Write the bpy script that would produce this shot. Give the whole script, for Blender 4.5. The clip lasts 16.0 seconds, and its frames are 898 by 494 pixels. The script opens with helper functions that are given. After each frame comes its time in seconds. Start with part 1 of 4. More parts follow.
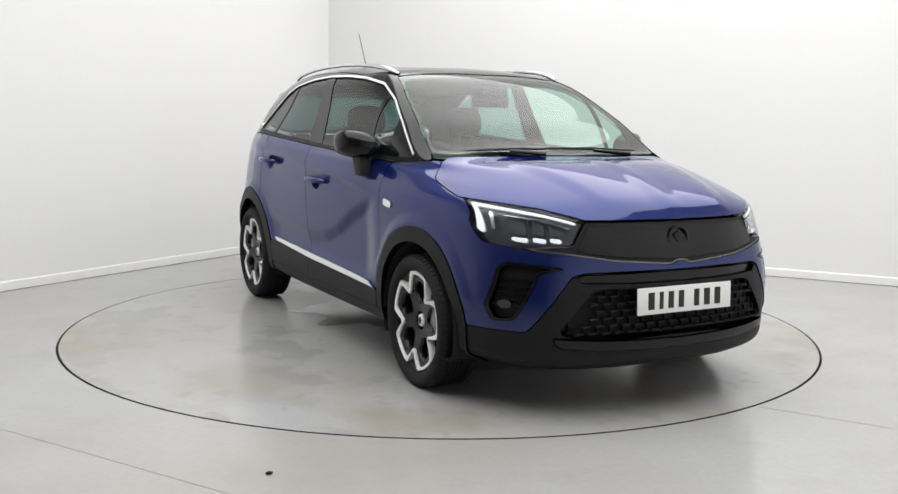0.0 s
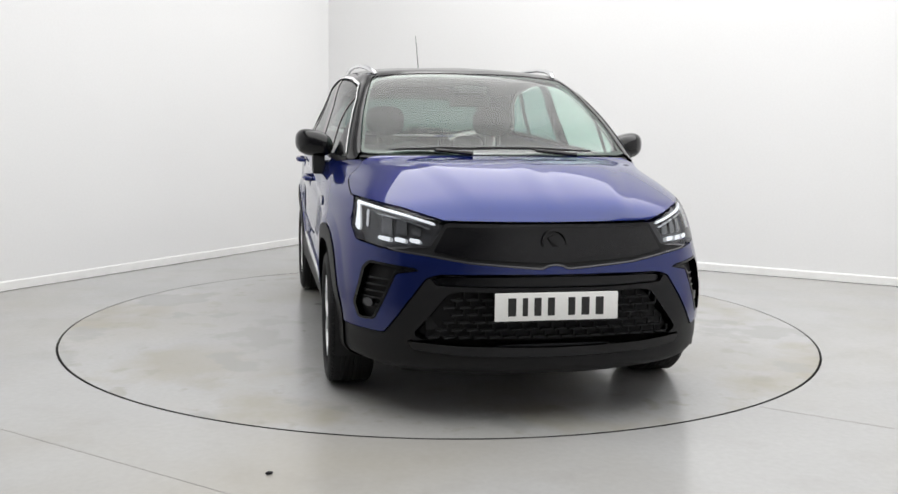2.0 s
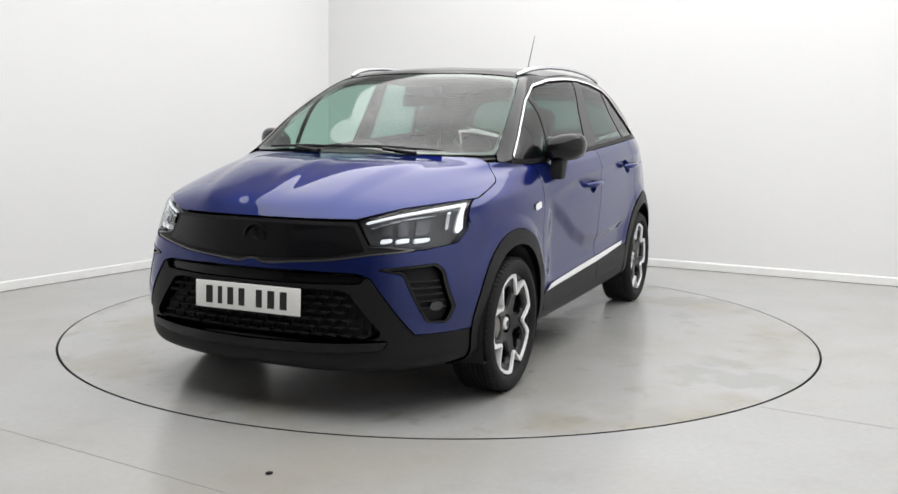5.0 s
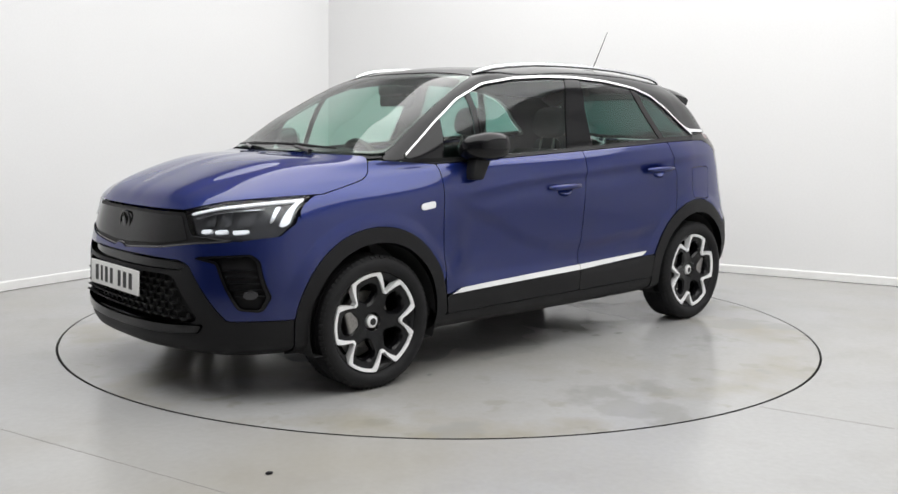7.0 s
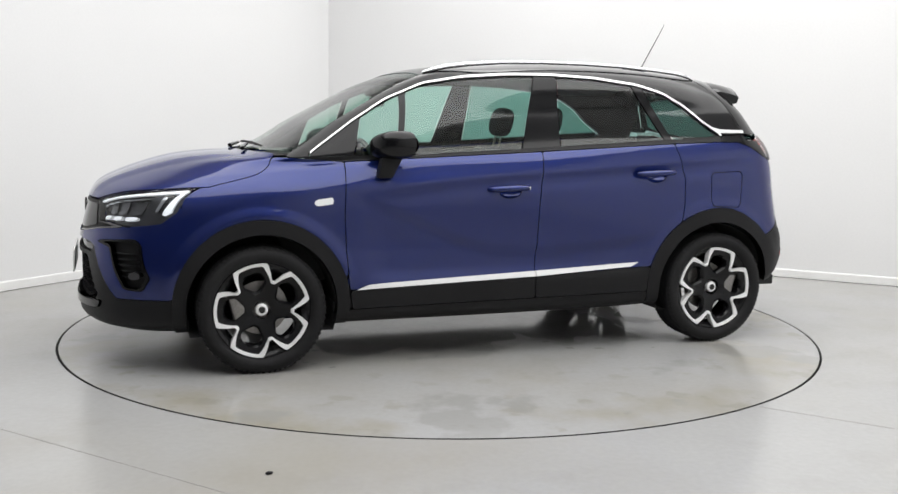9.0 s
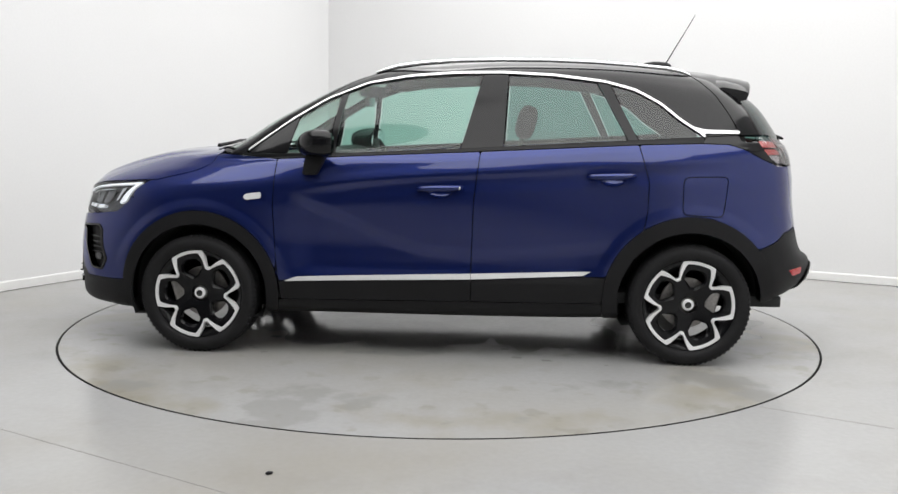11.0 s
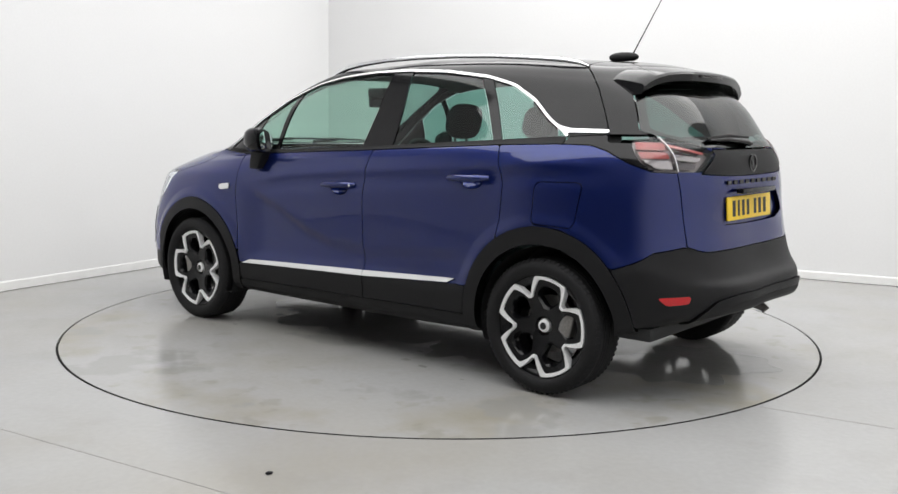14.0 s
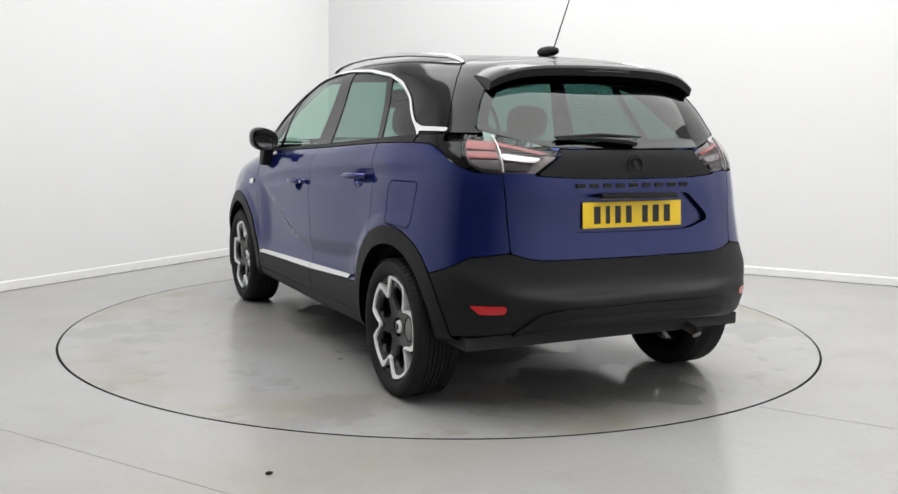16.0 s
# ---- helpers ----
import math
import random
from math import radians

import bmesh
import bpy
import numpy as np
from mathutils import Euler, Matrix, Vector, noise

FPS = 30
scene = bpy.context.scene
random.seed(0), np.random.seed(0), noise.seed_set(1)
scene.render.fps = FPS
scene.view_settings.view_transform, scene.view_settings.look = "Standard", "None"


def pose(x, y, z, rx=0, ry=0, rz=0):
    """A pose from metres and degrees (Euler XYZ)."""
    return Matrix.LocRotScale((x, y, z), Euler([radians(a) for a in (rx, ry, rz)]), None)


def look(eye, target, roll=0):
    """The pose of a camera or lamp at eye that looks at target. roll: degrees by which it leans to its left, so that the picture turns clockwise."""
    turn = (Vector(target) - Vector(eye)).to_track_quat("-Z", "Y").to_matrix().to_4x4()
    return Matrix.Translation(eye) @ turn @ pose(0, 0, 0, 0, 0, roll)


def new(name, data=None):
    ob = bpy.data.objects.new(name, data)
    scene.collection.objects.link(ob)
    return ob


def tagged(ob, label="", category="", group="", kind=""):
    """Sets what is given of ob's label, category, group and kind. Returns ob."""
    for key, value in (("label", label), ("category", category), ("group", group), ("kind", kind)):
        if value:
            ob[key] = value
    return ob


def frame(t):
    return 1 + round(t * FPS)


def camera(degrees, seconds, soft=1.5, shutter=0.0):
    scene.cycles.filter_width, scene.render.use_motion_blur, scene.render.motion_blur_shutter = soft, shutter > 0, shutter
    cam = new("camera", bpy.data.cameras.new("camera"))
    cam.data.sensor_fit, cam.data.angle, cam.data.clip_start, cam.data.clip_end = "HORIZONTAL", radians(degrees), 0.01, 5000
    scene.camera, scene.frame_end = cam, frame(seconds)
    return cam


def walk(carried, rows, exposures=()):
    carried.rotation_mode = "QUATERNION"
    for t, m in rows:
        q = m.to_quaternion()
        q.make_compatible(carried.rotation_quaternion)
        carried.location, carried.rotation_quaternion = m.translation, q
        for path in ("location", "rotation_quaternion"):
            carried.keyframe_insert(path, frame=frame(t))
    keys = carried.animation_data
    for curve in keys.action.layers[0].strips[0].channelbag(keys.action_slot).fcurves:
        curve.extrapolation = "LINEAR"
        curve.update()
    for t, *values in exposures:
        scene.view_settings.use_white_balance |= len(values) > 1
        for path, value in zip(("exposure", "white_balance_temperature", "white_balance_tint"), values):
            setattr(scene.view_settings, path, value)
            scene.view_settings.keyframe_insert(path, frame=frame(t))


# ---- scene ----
# ---- camera ----
cam = camera(50.4, 16.0)
EYE = (0.0, -5.901, 1.246)
VIEW = look(EYE, (0.00785, -4.9094, 1.11716), 0.83)
walk(cam, [(0.0, VIEW), (16.0, VIEW)])

# ---- light ----
world = bpy.data.worlds.new("studio_world")
world.use_nodes = True
world.node_tree.nodes["Background"].inputs[0].default_value = (0.9, 0.95, 1.0, 1)
world.node_tree.nodes["Background"].inputs[1].default_value = 0.3
scene.world = world
scene.view_settings.exposure = 0.0
CEILING = 3.9


def panel_lamp(x, y, w, d, power, turn=0.0):
    data = bpy.data.lights.new("ceiling_lamp", "AREA")
    data.shape, data.size, data.size_y, data.energy = "RECTANGLE", w, d, power
    data.color = (1.0, 0.995, 0.985)
    ob = new("ceiling_lamp", data)
    ob.matrix_world = pose(x, y, CEILING - 0.06, 0, 0, turn)
    return ob


panel_lamp(0.75, -0.75, 6.4, 8.4, 452, -28)

# ---- materials ----


def material(name, color, rough=0.5, metal=0.0, coat=0.0, grain=0.0, grain_scale=40.0, bump=0.0, stain=0.0, stain_scale=1.5, rough_var=0.0, coat_rough=0.03, spec=0.5, edge_tint=None):
    """A surface with fine grain, broad stains, uneven gloss and fine relief."""
    m = bpy.data.materials.new(name)
    m.use_nodes = True
    nt = m.node_tree
    b = nt.nodes["Principled BSDF"]
    b.inputs["Base Color"].default_value = (*color, 1)
    b.inputs["Roughness"].default_value = rough
    b.inputs["Metallic"].default_value = metal
    b.inputs["Coat Weight"].default_value = coat
    b.inputs["Coat Roughness"].default_value = coat_rough
    b.inputs["Specular IOR Level"].default_value = spec
    if edge_tint:
        b.inputs["Specular Tint"].default_value = (*edge_tint, 1)
    co = nt.nodes.new("ShaderNodeTexCoord")

    def cloud(scale, detail):
        n = nt.nodes.new("ShaderNodeTexNoise")
        n.inputs["Scale"].default_value, n.inputs["Detail"].default_value = scale, detail
        nt.links.new(co.outputs["Object"], n.inputs["Vector"])
        return n.outputs["Fac"]

    def spread(fac, lo, hi):
        r = nt.nodes.new("ShaderNodeMapRange")
        r.inputs["From Min"].default_value, r.inputs["From Max"].default_value = 0.3, 0.7
        r.inputs["To Min"].default_value, r.inputs["To Max"].default_value = lo, hi
        nt.links.new(fac, r.inputs["Value"])
        return r.outputs["Result"]

    def times(a, c):
        x = nt.nodes.new("ShaderNodeMath")
        x.operation = "MULTIPLY"
        nt.links.new(a, x.inputs[0])
        nt.links.new(c, x.inputs[1])
        return x.outputs[0]

    value = None
    if grain:
        value = spread(cloud(grain_scale, 4), 1 - grain, 1 + grain)
    if stain:
        s = spread(cloud(stain_scale, 5), 1 - stain, 1 + stain * 0.4)
        value = times(value, s) if value else s
    if value:
        mix = nt.nodes.new("ShaderNodeVectorMath")
        mix.operation = "SCALE"
        mix.inputs[0].default_value = color
        nt.links.new(value, mix.inputs["Scale"])
        nt.links.new(mix.outputs[0], b.inputs["Base Color"])
    if rough_var:
        nt.links.new(spread(cloud(stain_scale * 1.7, 6), rough * (1 - rough_var), rough * (1 + rough_var)), b.inputs["Roughness"])
    if bump:
        bp = nt.nodes.new("ShaderNodeBump")
        bp.inputs["Strength"].default_value, bp.inputs["Distance"].default_value = bump, 0.002
        nt.links.new(cloud(grain_scale * 2, 3), bp.inputs["Height"])
        nt.links.new(bp.outputs[0], b.inputs["Normal"])
    return m


def glass(name, tint, gloss=0.0):
    """A thin tinted pane: light passes straight through, the surface mirrors by Fresnel."""
    m = bpy.data.materials.new(name)
    m.use_nodes = True
    nt = m.node_tree
    nt.nodes.clear()
    out = nt.nodes.new("ShaderNodeOutputMaterial")
    mix = nt.nodes.new("ShaderNodeMixShader")
    clear = nt.nodes.new("ShaderNodeBsdfTransparent")
    clear.inputs[0].default_value = (*tint, 1)
    shine = nt.nodes.new("ShaderNodeBsdfGlossy")
    shine.inputs["Roughness"].default_value = 0.02
    facing = nt.nodes.new("ShaderNodeLayerWeight")
    power = nt.nodes.new("ShaderNodeMath")
    power.operation = "POWER"
    power.inputs[1].default_value = 5.0
    share = nt.nodes.new("ShaderNodeMath")
    share.operation = "MULTIPLY_ADD"
    share.inputs[1].default_value, share.inputs[2].default_value = 0.85, 0.05 + gloss
    nt.links.new(facing.outputs["Facing"], power.inputs[0])
    nt.links.new(power.outputs[0], share.inputs[0])
    nt.links.new(share.outputs[0], mix.inputs[0])
    nt.links.new(clear.outputs[0], mix.inputs[1])
    nt.links.new(shine.outputs[0], mix.inputs[2])
    nt.links.new(mix.outputs[0], out.inputs[0])
    return m


def glow(name, color, strength):
    m = material(name, color, 0.3)
    b = m.node_tree.nodes["Principled BSDF"]
    b.inputs["Emission Color"].default_value = (*color, 1)
    b.inputs["Emission Strength"].default_value = strength
    return m


PAINT = material("blue_metallic_paint", (0.0105, 0.021, 0.122), 0.34, 0.72, 1.0, grain=0.10, grain_scale=900, coat_rough=0.012, spec=0.0, edge_tint=(0.25, 0.30, 0.58))
BLACK_GLOSS = material("gloss_black_paint", (0.006, 0.006, 0.007), 0.10, 0.0, 0.0, grain=0.05, grain_scale=400, spec=0.32)
PLASTIC = material("grained_black_plastic", (0.008, 0.008, 0.009), 0.52, grain=0.12, grain_scale=250, bump=0.25, stain=0.1, stain_scale=4, spec=0.24)
DARK = material("dark_underbody", (0.010, 0.010, 0.011), 0.85, grain=0.2, grain_scale=30)
RUBBER = material("tyre_rubber", (0.009, 0.009, 0.010), 0.70, grain=0.2, grain_scale=60, bump=0.2, stain=0.2, stain_scale=6, spec=0.3)
CHROME = material("satin_chrome", (0.80, 0.81, 0.83), 0.16, 1.0, grain=0.03, grain_scale=60)
ALLOY = material("machined_alloy", (0.88, 0.885, 0.89), 0.32, 0.25, grain=0.04, grain_scale=300)
RIM_BLACK = material("gloss_black_rim", (0.005, 0.005, 0.006), 0.22, 0.0, 0.0, grain=0.06, grain_scale=100, spec=0.28)
STEEL = material("brake_steel", (0.30, 0.29, 0.28), 0.42, 0.9, grain=0.15, grain_scale=80, stain=0.2, stain_scale=10)
FABRIC = material("charcoal_seat_fabric", (0.022, 0.022, 0.025), 0.9, grain=0.25, grain_scale=300, bump=0.3)
TRIM = material("interior_dark_trim", (0.018, 0.019, 0.020), 0.7, grain=0.12, grain_scale=150, bump=0.15)
LINING = material("grey_headlining", (0.20, 0.20, 0.195), 0.9, grain=0.08, grain_scale=200)
SATIN = material("satin_silver_trim", (0.86, 0.865, 0.87), 0.24, 0.3, 0.3, grain=0.03, grain_scale=80)
TAIL_HOUSING = material("silver_tail_lamp_housing", (0.36, 0.34, 0.34), 0.28, 0.5, grain=0.1, grain_scale=60)
DIM = material("dim_lens_grey", (0.16, 0.16, 0.17), 0.2, 0.7, grain=0.1, grain_scale=50)
HOUSING = material("dark_lamp_housing", (0.06, 0.06, 0.065), 0.3, 0.3, grain=0.1, grain_scale=60)
SCREEN = glass("coated_windscreen_glass", (0.68, 0.82, 0.745), 0.02)
GLASS = glass("green_tinted_glass", (0.56, 0.78, 0.71), 0.015)
PRIVACY = glass("dark_privacy_glass", (0.28, 0.47, 0.43), 0.02)
REAR_GLASS = glass("dark_rear_glass", (0.10, 0.19, 0.175), 0.025)
CLEAR = glass("clear_lamp_lens", (0.90, 0.92, 0.94), 0.0)
SMOKE = glass("smoked_lamp_lens", (0.78, 0.75, 0.75), 0.0)
DRL = glow("daylight_lamp_glow", (0.95, 0.97, 1.0), 0.35)
RED = material("red_reflector", (0.48, 0.006, 0.010), 0.2, 0, 0.4, grain=0.1, grain_scale=200)
RED_LAMP = material("red_lamp_plastic", (0.50, 0.115, 0.11), 0.25, 0, 0.6, grain=0.1, grain_scale=120)
PLATE_WHITE = material("white_plate", (0.82, 0.82, 0.80), 0.35, grain=0.02, grain_scale=80)
PLATE_YELLOW = material("yellow_plate", (0.92, 0.62, 0.02), 0.35, grain=0.02, grain_scale=80)
INK = material("black_ink", (0.01, 0.01, 0.01), 0.5, grain=0.1, grain_scale=100)
SILVER = material("lamp_reflector", (0.70, 0.71, 0.73), 0.18, 1.0, grain=0.05, grain_scale=50)
WALL = material("white_wall_paint", (0.79, 0.79, 0.792), 0.75, grain=0.012, grain_scale=60, stain=0.02, stain_scale=0.6, bump=0.05)
CURTAIN = material("dark_grey_back_wall", (0.13, 0.13, 0.14), 0.8, grain=0.05, grain_scale=30, stain=0.1, stain_scale=0.8)
SKIRT = material("white_gloss_skirting", (0.84, 0.84, 0.83), 0.4, grain=0.02, grain_scale=20)


def floor_paint(name, wet):
    """Grey floor paint, with worn brownish patches, scuffs and, on the disc, wet marks."""
    m = material(name, (0.375, 0.375, 0.373), 0.22, grain=0.03, grain_scale=35, stain=0.06, stain_scale=1.1, rough_var=0.12, bump=0.02)
    nt = m.node_tree
    b = nt.nodes["Principled BSDF"]
    base = b.inputs["Base Color"].links[0].from_socket
    co = nt.nodes.new("ShaderNodeTexCoord")

    def patch(scale, lo, hi, detail=6.0, off=0.0):
        mp = nt.nodes.new("ShaderNodeMapping")
        mp.inputs["Location"].default_value = (off, off * 0.7, 0)
        nt.links.new(co.outputs["Object"], mp.inputs[0])
        n = nt.nodes.new("ShaderNodeTexNoise")
        n.inputs["Scale"].default_value, n.inputs["Detail"].default_value = scale, detail
        nt.links.new(mp.outputs[0], n.inputs["Vector"])
        r = nt.nodes.new("ShaderNodeMapRange")
        r.inputs["From Min"].default_value, r.inputs["From Max"].default_value = lo, hi
        nt.links.new(n.outputs["Fac"], r.inputs["Value"])
        return r.outputs["Result"]

    def tint(fac, colour, sock, amount):
        k = nt.nodes.new("ShaderNodeMath")
        k.operation = "MULTIPLY"
        k.inputs[1].default_value = amount
        nt.links.new(fac, k.inputs[0])
        x = nt.nodes.new("ShaderNodeMix")
        x.data_type = "RGBA"
        nt.links.new(k.outputs[0], x.inputs["Factor"])
        nt.links.new(sock, x.inputs["A"])
        x.inputs["B"].default_value = (*colour, 1)
        return x.outputs["Result"]

    sock = tint(patch(0.55, 0.45, 0.72, 5, 3.1), (0.30, 0.275, 0.22), base, 0.5)
    sock = tint(patch(3.0, 0.55, 0.80, 9, 9.3), (0.25, 0.24, 0.22), sock, 0.30)
    if wet:
        # dried brown water marks and damp patches towards the rim
        away = nt.nodes.new("ShaderNodeVectorMath")
        away.operation = "LENGTH"
        nt.links.new(co.outputs["Object"], away.inputs[0])
        rim = nt.nodes.new("ShaderNodeMapRange")
        rim.inputs["From Min"].default_value, rim.inputs["From Max"].default_value = 0.9, 2.0
        nt.links.new(away.outputs["Value"], rim.inputs["Value"])

        def mask(fac):
            k = nt.nodes.new("ShaderNodeMath")
            k.operation = "MULTIPLY"
            nt.links.new(fac, k.inputs[0])
            nt.links.new(rim.outputs["Result"], k.inputs[1])
            return k.outputs[0]

        sock = tint(mask(patch(1.3, 0.50, 0.66, 8, 5.7)), (0.285, 0.262, 0.205), sock, 0.75)
        sock = tint(mask(patch(5.5, 0.58, 0.66, 9, 2.4)), (0.25, 0.235, 0.20), sock, 0.45)
        damp = patch(1.7, 0.56, 0.60, 8, 7.9)
        sock = tint(damp, (0.29, 0.288, 0.28), sock, 0.6)
        gloss = nt.nodes.new("ShaderNodeMix")
        gloss.data_type = "FLOAT"
        nt.links.new(damp, gloss.inputs["Factor"])
        nt.links.new(b.inputs["Roughness"].links[0].from_socket, gloss.inputs["A"])
        gloss.inputs["B"].default_value = 0.12
        nt.links.new(gloss.outputs["Result"], b.inputs["Roughness"])
    nt.links.new(sock, b.inputs["Base Color"])
    return m


FLOOR = floor_paint("grey_floor_paint", 0)
DISC = floor_paint("grey_turntable_paint", 1)

# ---- building helpers ----


def mesh_object(name, verts, faces, mat, smooth=True):
    me = bpy.data.meshes.new(name)
    me.from_pydata([tuple(v) for v in verts], [], [tuple(f) for f in faces])
    me.validate()
    me.update()
    if smooth:
        me.shade_smooth()
    me.materials.append(mat)
    return new(name, me)


def part(name, bm, mat, parent, label="", smooth=True):
    """One mesh object under a thing or under a part."""
    me = bpy.data.meshes.new(name)
    bm.to_mesh(me)
    bm.free()
    if smooth:
        me.shade_smooth()
        me.set_sharp_from_angle(angle=radians(38))
    me.materials.append(mat)
    ob = new(name, me)
    ob.parent = parent
    if label:
        tagged(ob, label)
    return ob


def box_bm(x0, x1, y0, y1, z0, z1, bevel=0.0, seg=2, m=None):
    bm = bmesh.new()
    bmesh.ops.create_cube(bm, size=1, matrix=Matrix.LocRotScale(((x0 + x1) / 2, (y0 + y1) / 2, (z0 + z1) / 2), None, (x1 - x0, y1 - y0, z1 - z0)))
    if bevel:
        bmesh.ops.bevel(bm, geom=bm.edges[:], offset=bevel, segments=seg, profile=0.6, affect="EDGES")
    if m:
        bmesh.ops.transform(bm, matrix=m, verts=bm.verts)
    return bm


def tube_bm(points, radius, sides=8, squash=1.0):
    """A tube along points; radius is one number or one a point."""
    pts = [Vector(p) for p in points]
    rad = radius if isinstance(radius, (list, tuple)) else [radius] * len(pts)
    bm = bmesh.new()
    rings = []
    for i, p in enumerate(pts):
        d = (pts[min(i + 1, len(pts) - 1)] - pts[max(i - 1, 0)]).normalized()
        a = d.cross(Vector((0, 0, 1)))
        a = a.normalized() if a.length > 1e-4 else Vector((1, 0, 0))
        c = d.cross(a).normalized()
        rings.append([bm.verts.new(p + rad[i] * (math.cos(t) * a + squash * math.sin(t) * c)) for t in [2 * math.pi * k / sides for k in range(sides)]])
    for r, s in zip(rings, rings[1:]):
        for k in range(sides):
            bm.faces.new((r[k], r[(k + 1) % sides], s[(k + 1) % sides], s[k]))
    bm.faces.new(rings[0])
    bm.faces.new(rings[-1])
    bmesh.ops.recalc_face_normals(bm, faces=bm.faces[:])
    return bm


def lathe_bm(profile, sides, axis_y=True, close=False):
    """Turns (radius, along) pairs round the y axis."""
    bm = bmesh.new()
    rings = []
    for k in range(sides):
        a = 2 * math.pi * k / sides
        rings.append([bm.verts.new((r * math.cos(a), y, r * math.sin(a))) for r, y in profile])
    n = len(profile)
    for k in range(sides):
        r, s = rings[k], rings[(k + 1) % sides]
        for i in range(n if close else n - 1):
            bm.faces.new((r[i], r[(i + 1) % n], s[(i + 1) % n], s[i]))
    bmesh.ops.remove_doubles(bm, verts=bm.verts[:], dist=1e-5)
    bmesh.ops.recalc_face_normals(bm, faces=bm.faces[:])
    return bm


def prism_bm(outline, y0, y1, bevel=0.0):
    """A plate with the outline (x, z), from y0 to y1."""
    bm = bmesh.new()
    a = [bm.verts.new((x, y0, z)) for x, z in outline]
    c = [bm.verts.new((x, y1, z)) for x, z in outline]
    bm.faces.new(a)
    bm.faces.new(c)
    n = len(a)
    for i in range(n):
        bm.faces.new((a[i], a[(i + 1) % n], c[(i + 1) % n], c[i]))
    bmesh.ops.recalc_face_normals(bm, faces=bm.faces[:])
    if bevel:
        edges = [e for e in bm.edges if len(e.link_faces) == 2 and e.calc_face_angle(0) > 0.6]
        bmesh.ops.bevel(bm, geom=edges, offset=bevel, segments=2, profile=0.6, affect="EDGES", clamp_overlap=True)
    return bm


# ---- the room ----


def wall(name, a, b, low, high, thick=0.2, mat=None):
    """A plain wall from a to b in plan, its face on the left of that line."""
    d = Vector((b[0] - a[0], b[1] - a[1], 0))
    ang = math.degrees(math.atan2(d.y, d.x))
    bm = box_bm(-thick, d.length + thick, -thick, 0, low, high)
    me = bpy.data.meshes.new(name)
    bm.to_mesh(me)
    bm.free()
    me.materials.append(mat or WALL)
    ob = new(name, me)
    ob.matrix_world = pose(a[0], a[1], 0, 0, 0, ang)
    tagged(ob, "plain dark grey wall behind the camera" if mat else "plain white painted studio wall", "wall", kind="structure")
    return ob


def skirting(name, a, b):
    d = Vector((b[0] - a[0], b[1] - a[1], 0))
    ang = math.degrees(math.atan2(d.y, d.x))
    bm = bmesh.new()
    prof = [(0.002, 0.004), (0.016, 0.004), (0.016, 0.062), (0.012, 0.070), (0.002, 0.072)]
    e0 = [bm.verts.new((0.0, y, z)) for y, z in prof]
    e1 = [bm.verts.new((d.length, y, z)) for y, z in prof]
    for i in range(len(prof) - 1):
        bm.faces.new((e0[i], e0[i + 1], e1[i + 1], e1[i]))
    bm.faces.new(e0)
    bm.faces.new(e1)
    me = bpy.data.meshes.new(name)
    bm.to_mesh(me)
    bm.free()
    me.materials.append(SKIRT)
    ob = new(name, me)
    ob.matrix_world = pose(a[0], a[1], 0, 0, 0, ang)
    tagged(ob, "narrow white skirting board along the wall", "skirting", kind="structure")
    return ob


CORNER = Vector((-1.198, 4.174))
ALONG_L = Vector((-0.510, -0.860)).normalized()
ALONG_R = Vector((0.885, -0.467)).normalized()
FAR_L = CORNER + ALONG_L * 14.0
FAR_R = CORNER + ALONG_R * 8.2
BACK = FAR_L + ALONG_R * 8.2
wall("wall_west", CORNER, FAR_L, -0.1, CEILING)
wall("wall_north", FAR_R, CORNER, -0.1, CEILING)
wall("wall_south", FAR_L, BACK, -0.1, CEILING, 0.2, CURTAIN)
wall("wall_east", BACK, FAR_R, -0.1, CEILING)
skirting("baseboard", CORNER, FAR_L)
skirting("baseboard", FAR_R, CORNER)
bm = box_bm(-16, 16, -16, 16, CEILING, CEILING + 0.2)
me = bpy.data.meshes.new("ceiling")
bm.to_mesh(me)
bm.free()
me.materials.append(WALL)
tagged(new("ceiling", me), "white studio ceiling", "ceiling", kind="structure")

RADIUS = 2.2423
GROOVE = 0.0105


def ring_floor():
    """The floor with a round opening for the turntable."""
    n = 160
    inner = [(math.cos(2 * math.pi * k / n), math.sin(2 * math.pi * k / n)) for k in range(n)]
    verts, faces = [], []
    radii = [(RADIUS, -0.03), (RADIUS, -0.003), (RADIUS + 0.003, 0.0), (6.0, 0.0), (20.0, 0.0)]
    for r, z in radii:
        verts += [(r * c, r * s, z) for c, s in inner]
    for j in range(len(radii) - 1):
        for k in range(n):
            a, b = j * n + k, j * n + (k + 1) % n
            faces.append((a, a + n, b + n, b))
    ob = mesh_object("floor", verts, faces, FLOOR, False)
    return tagged(ob, "light grey painted studio floor with scuffs and stains", "floor", kind="structure")


ring_floor()
# pit floor coloured near black, deepening the shade in the gap
bm = lathe_bm([(0.0, 0), (RADIUS + 0.2, 0)], 96)
pit = part("turntable_pit", bm, DARK, None, "dark gap under the turntable rim", False)
pit.matrix_world = pose(0, 0, -0.03, 90)
tagged(pit, category="pit", kind="structure")


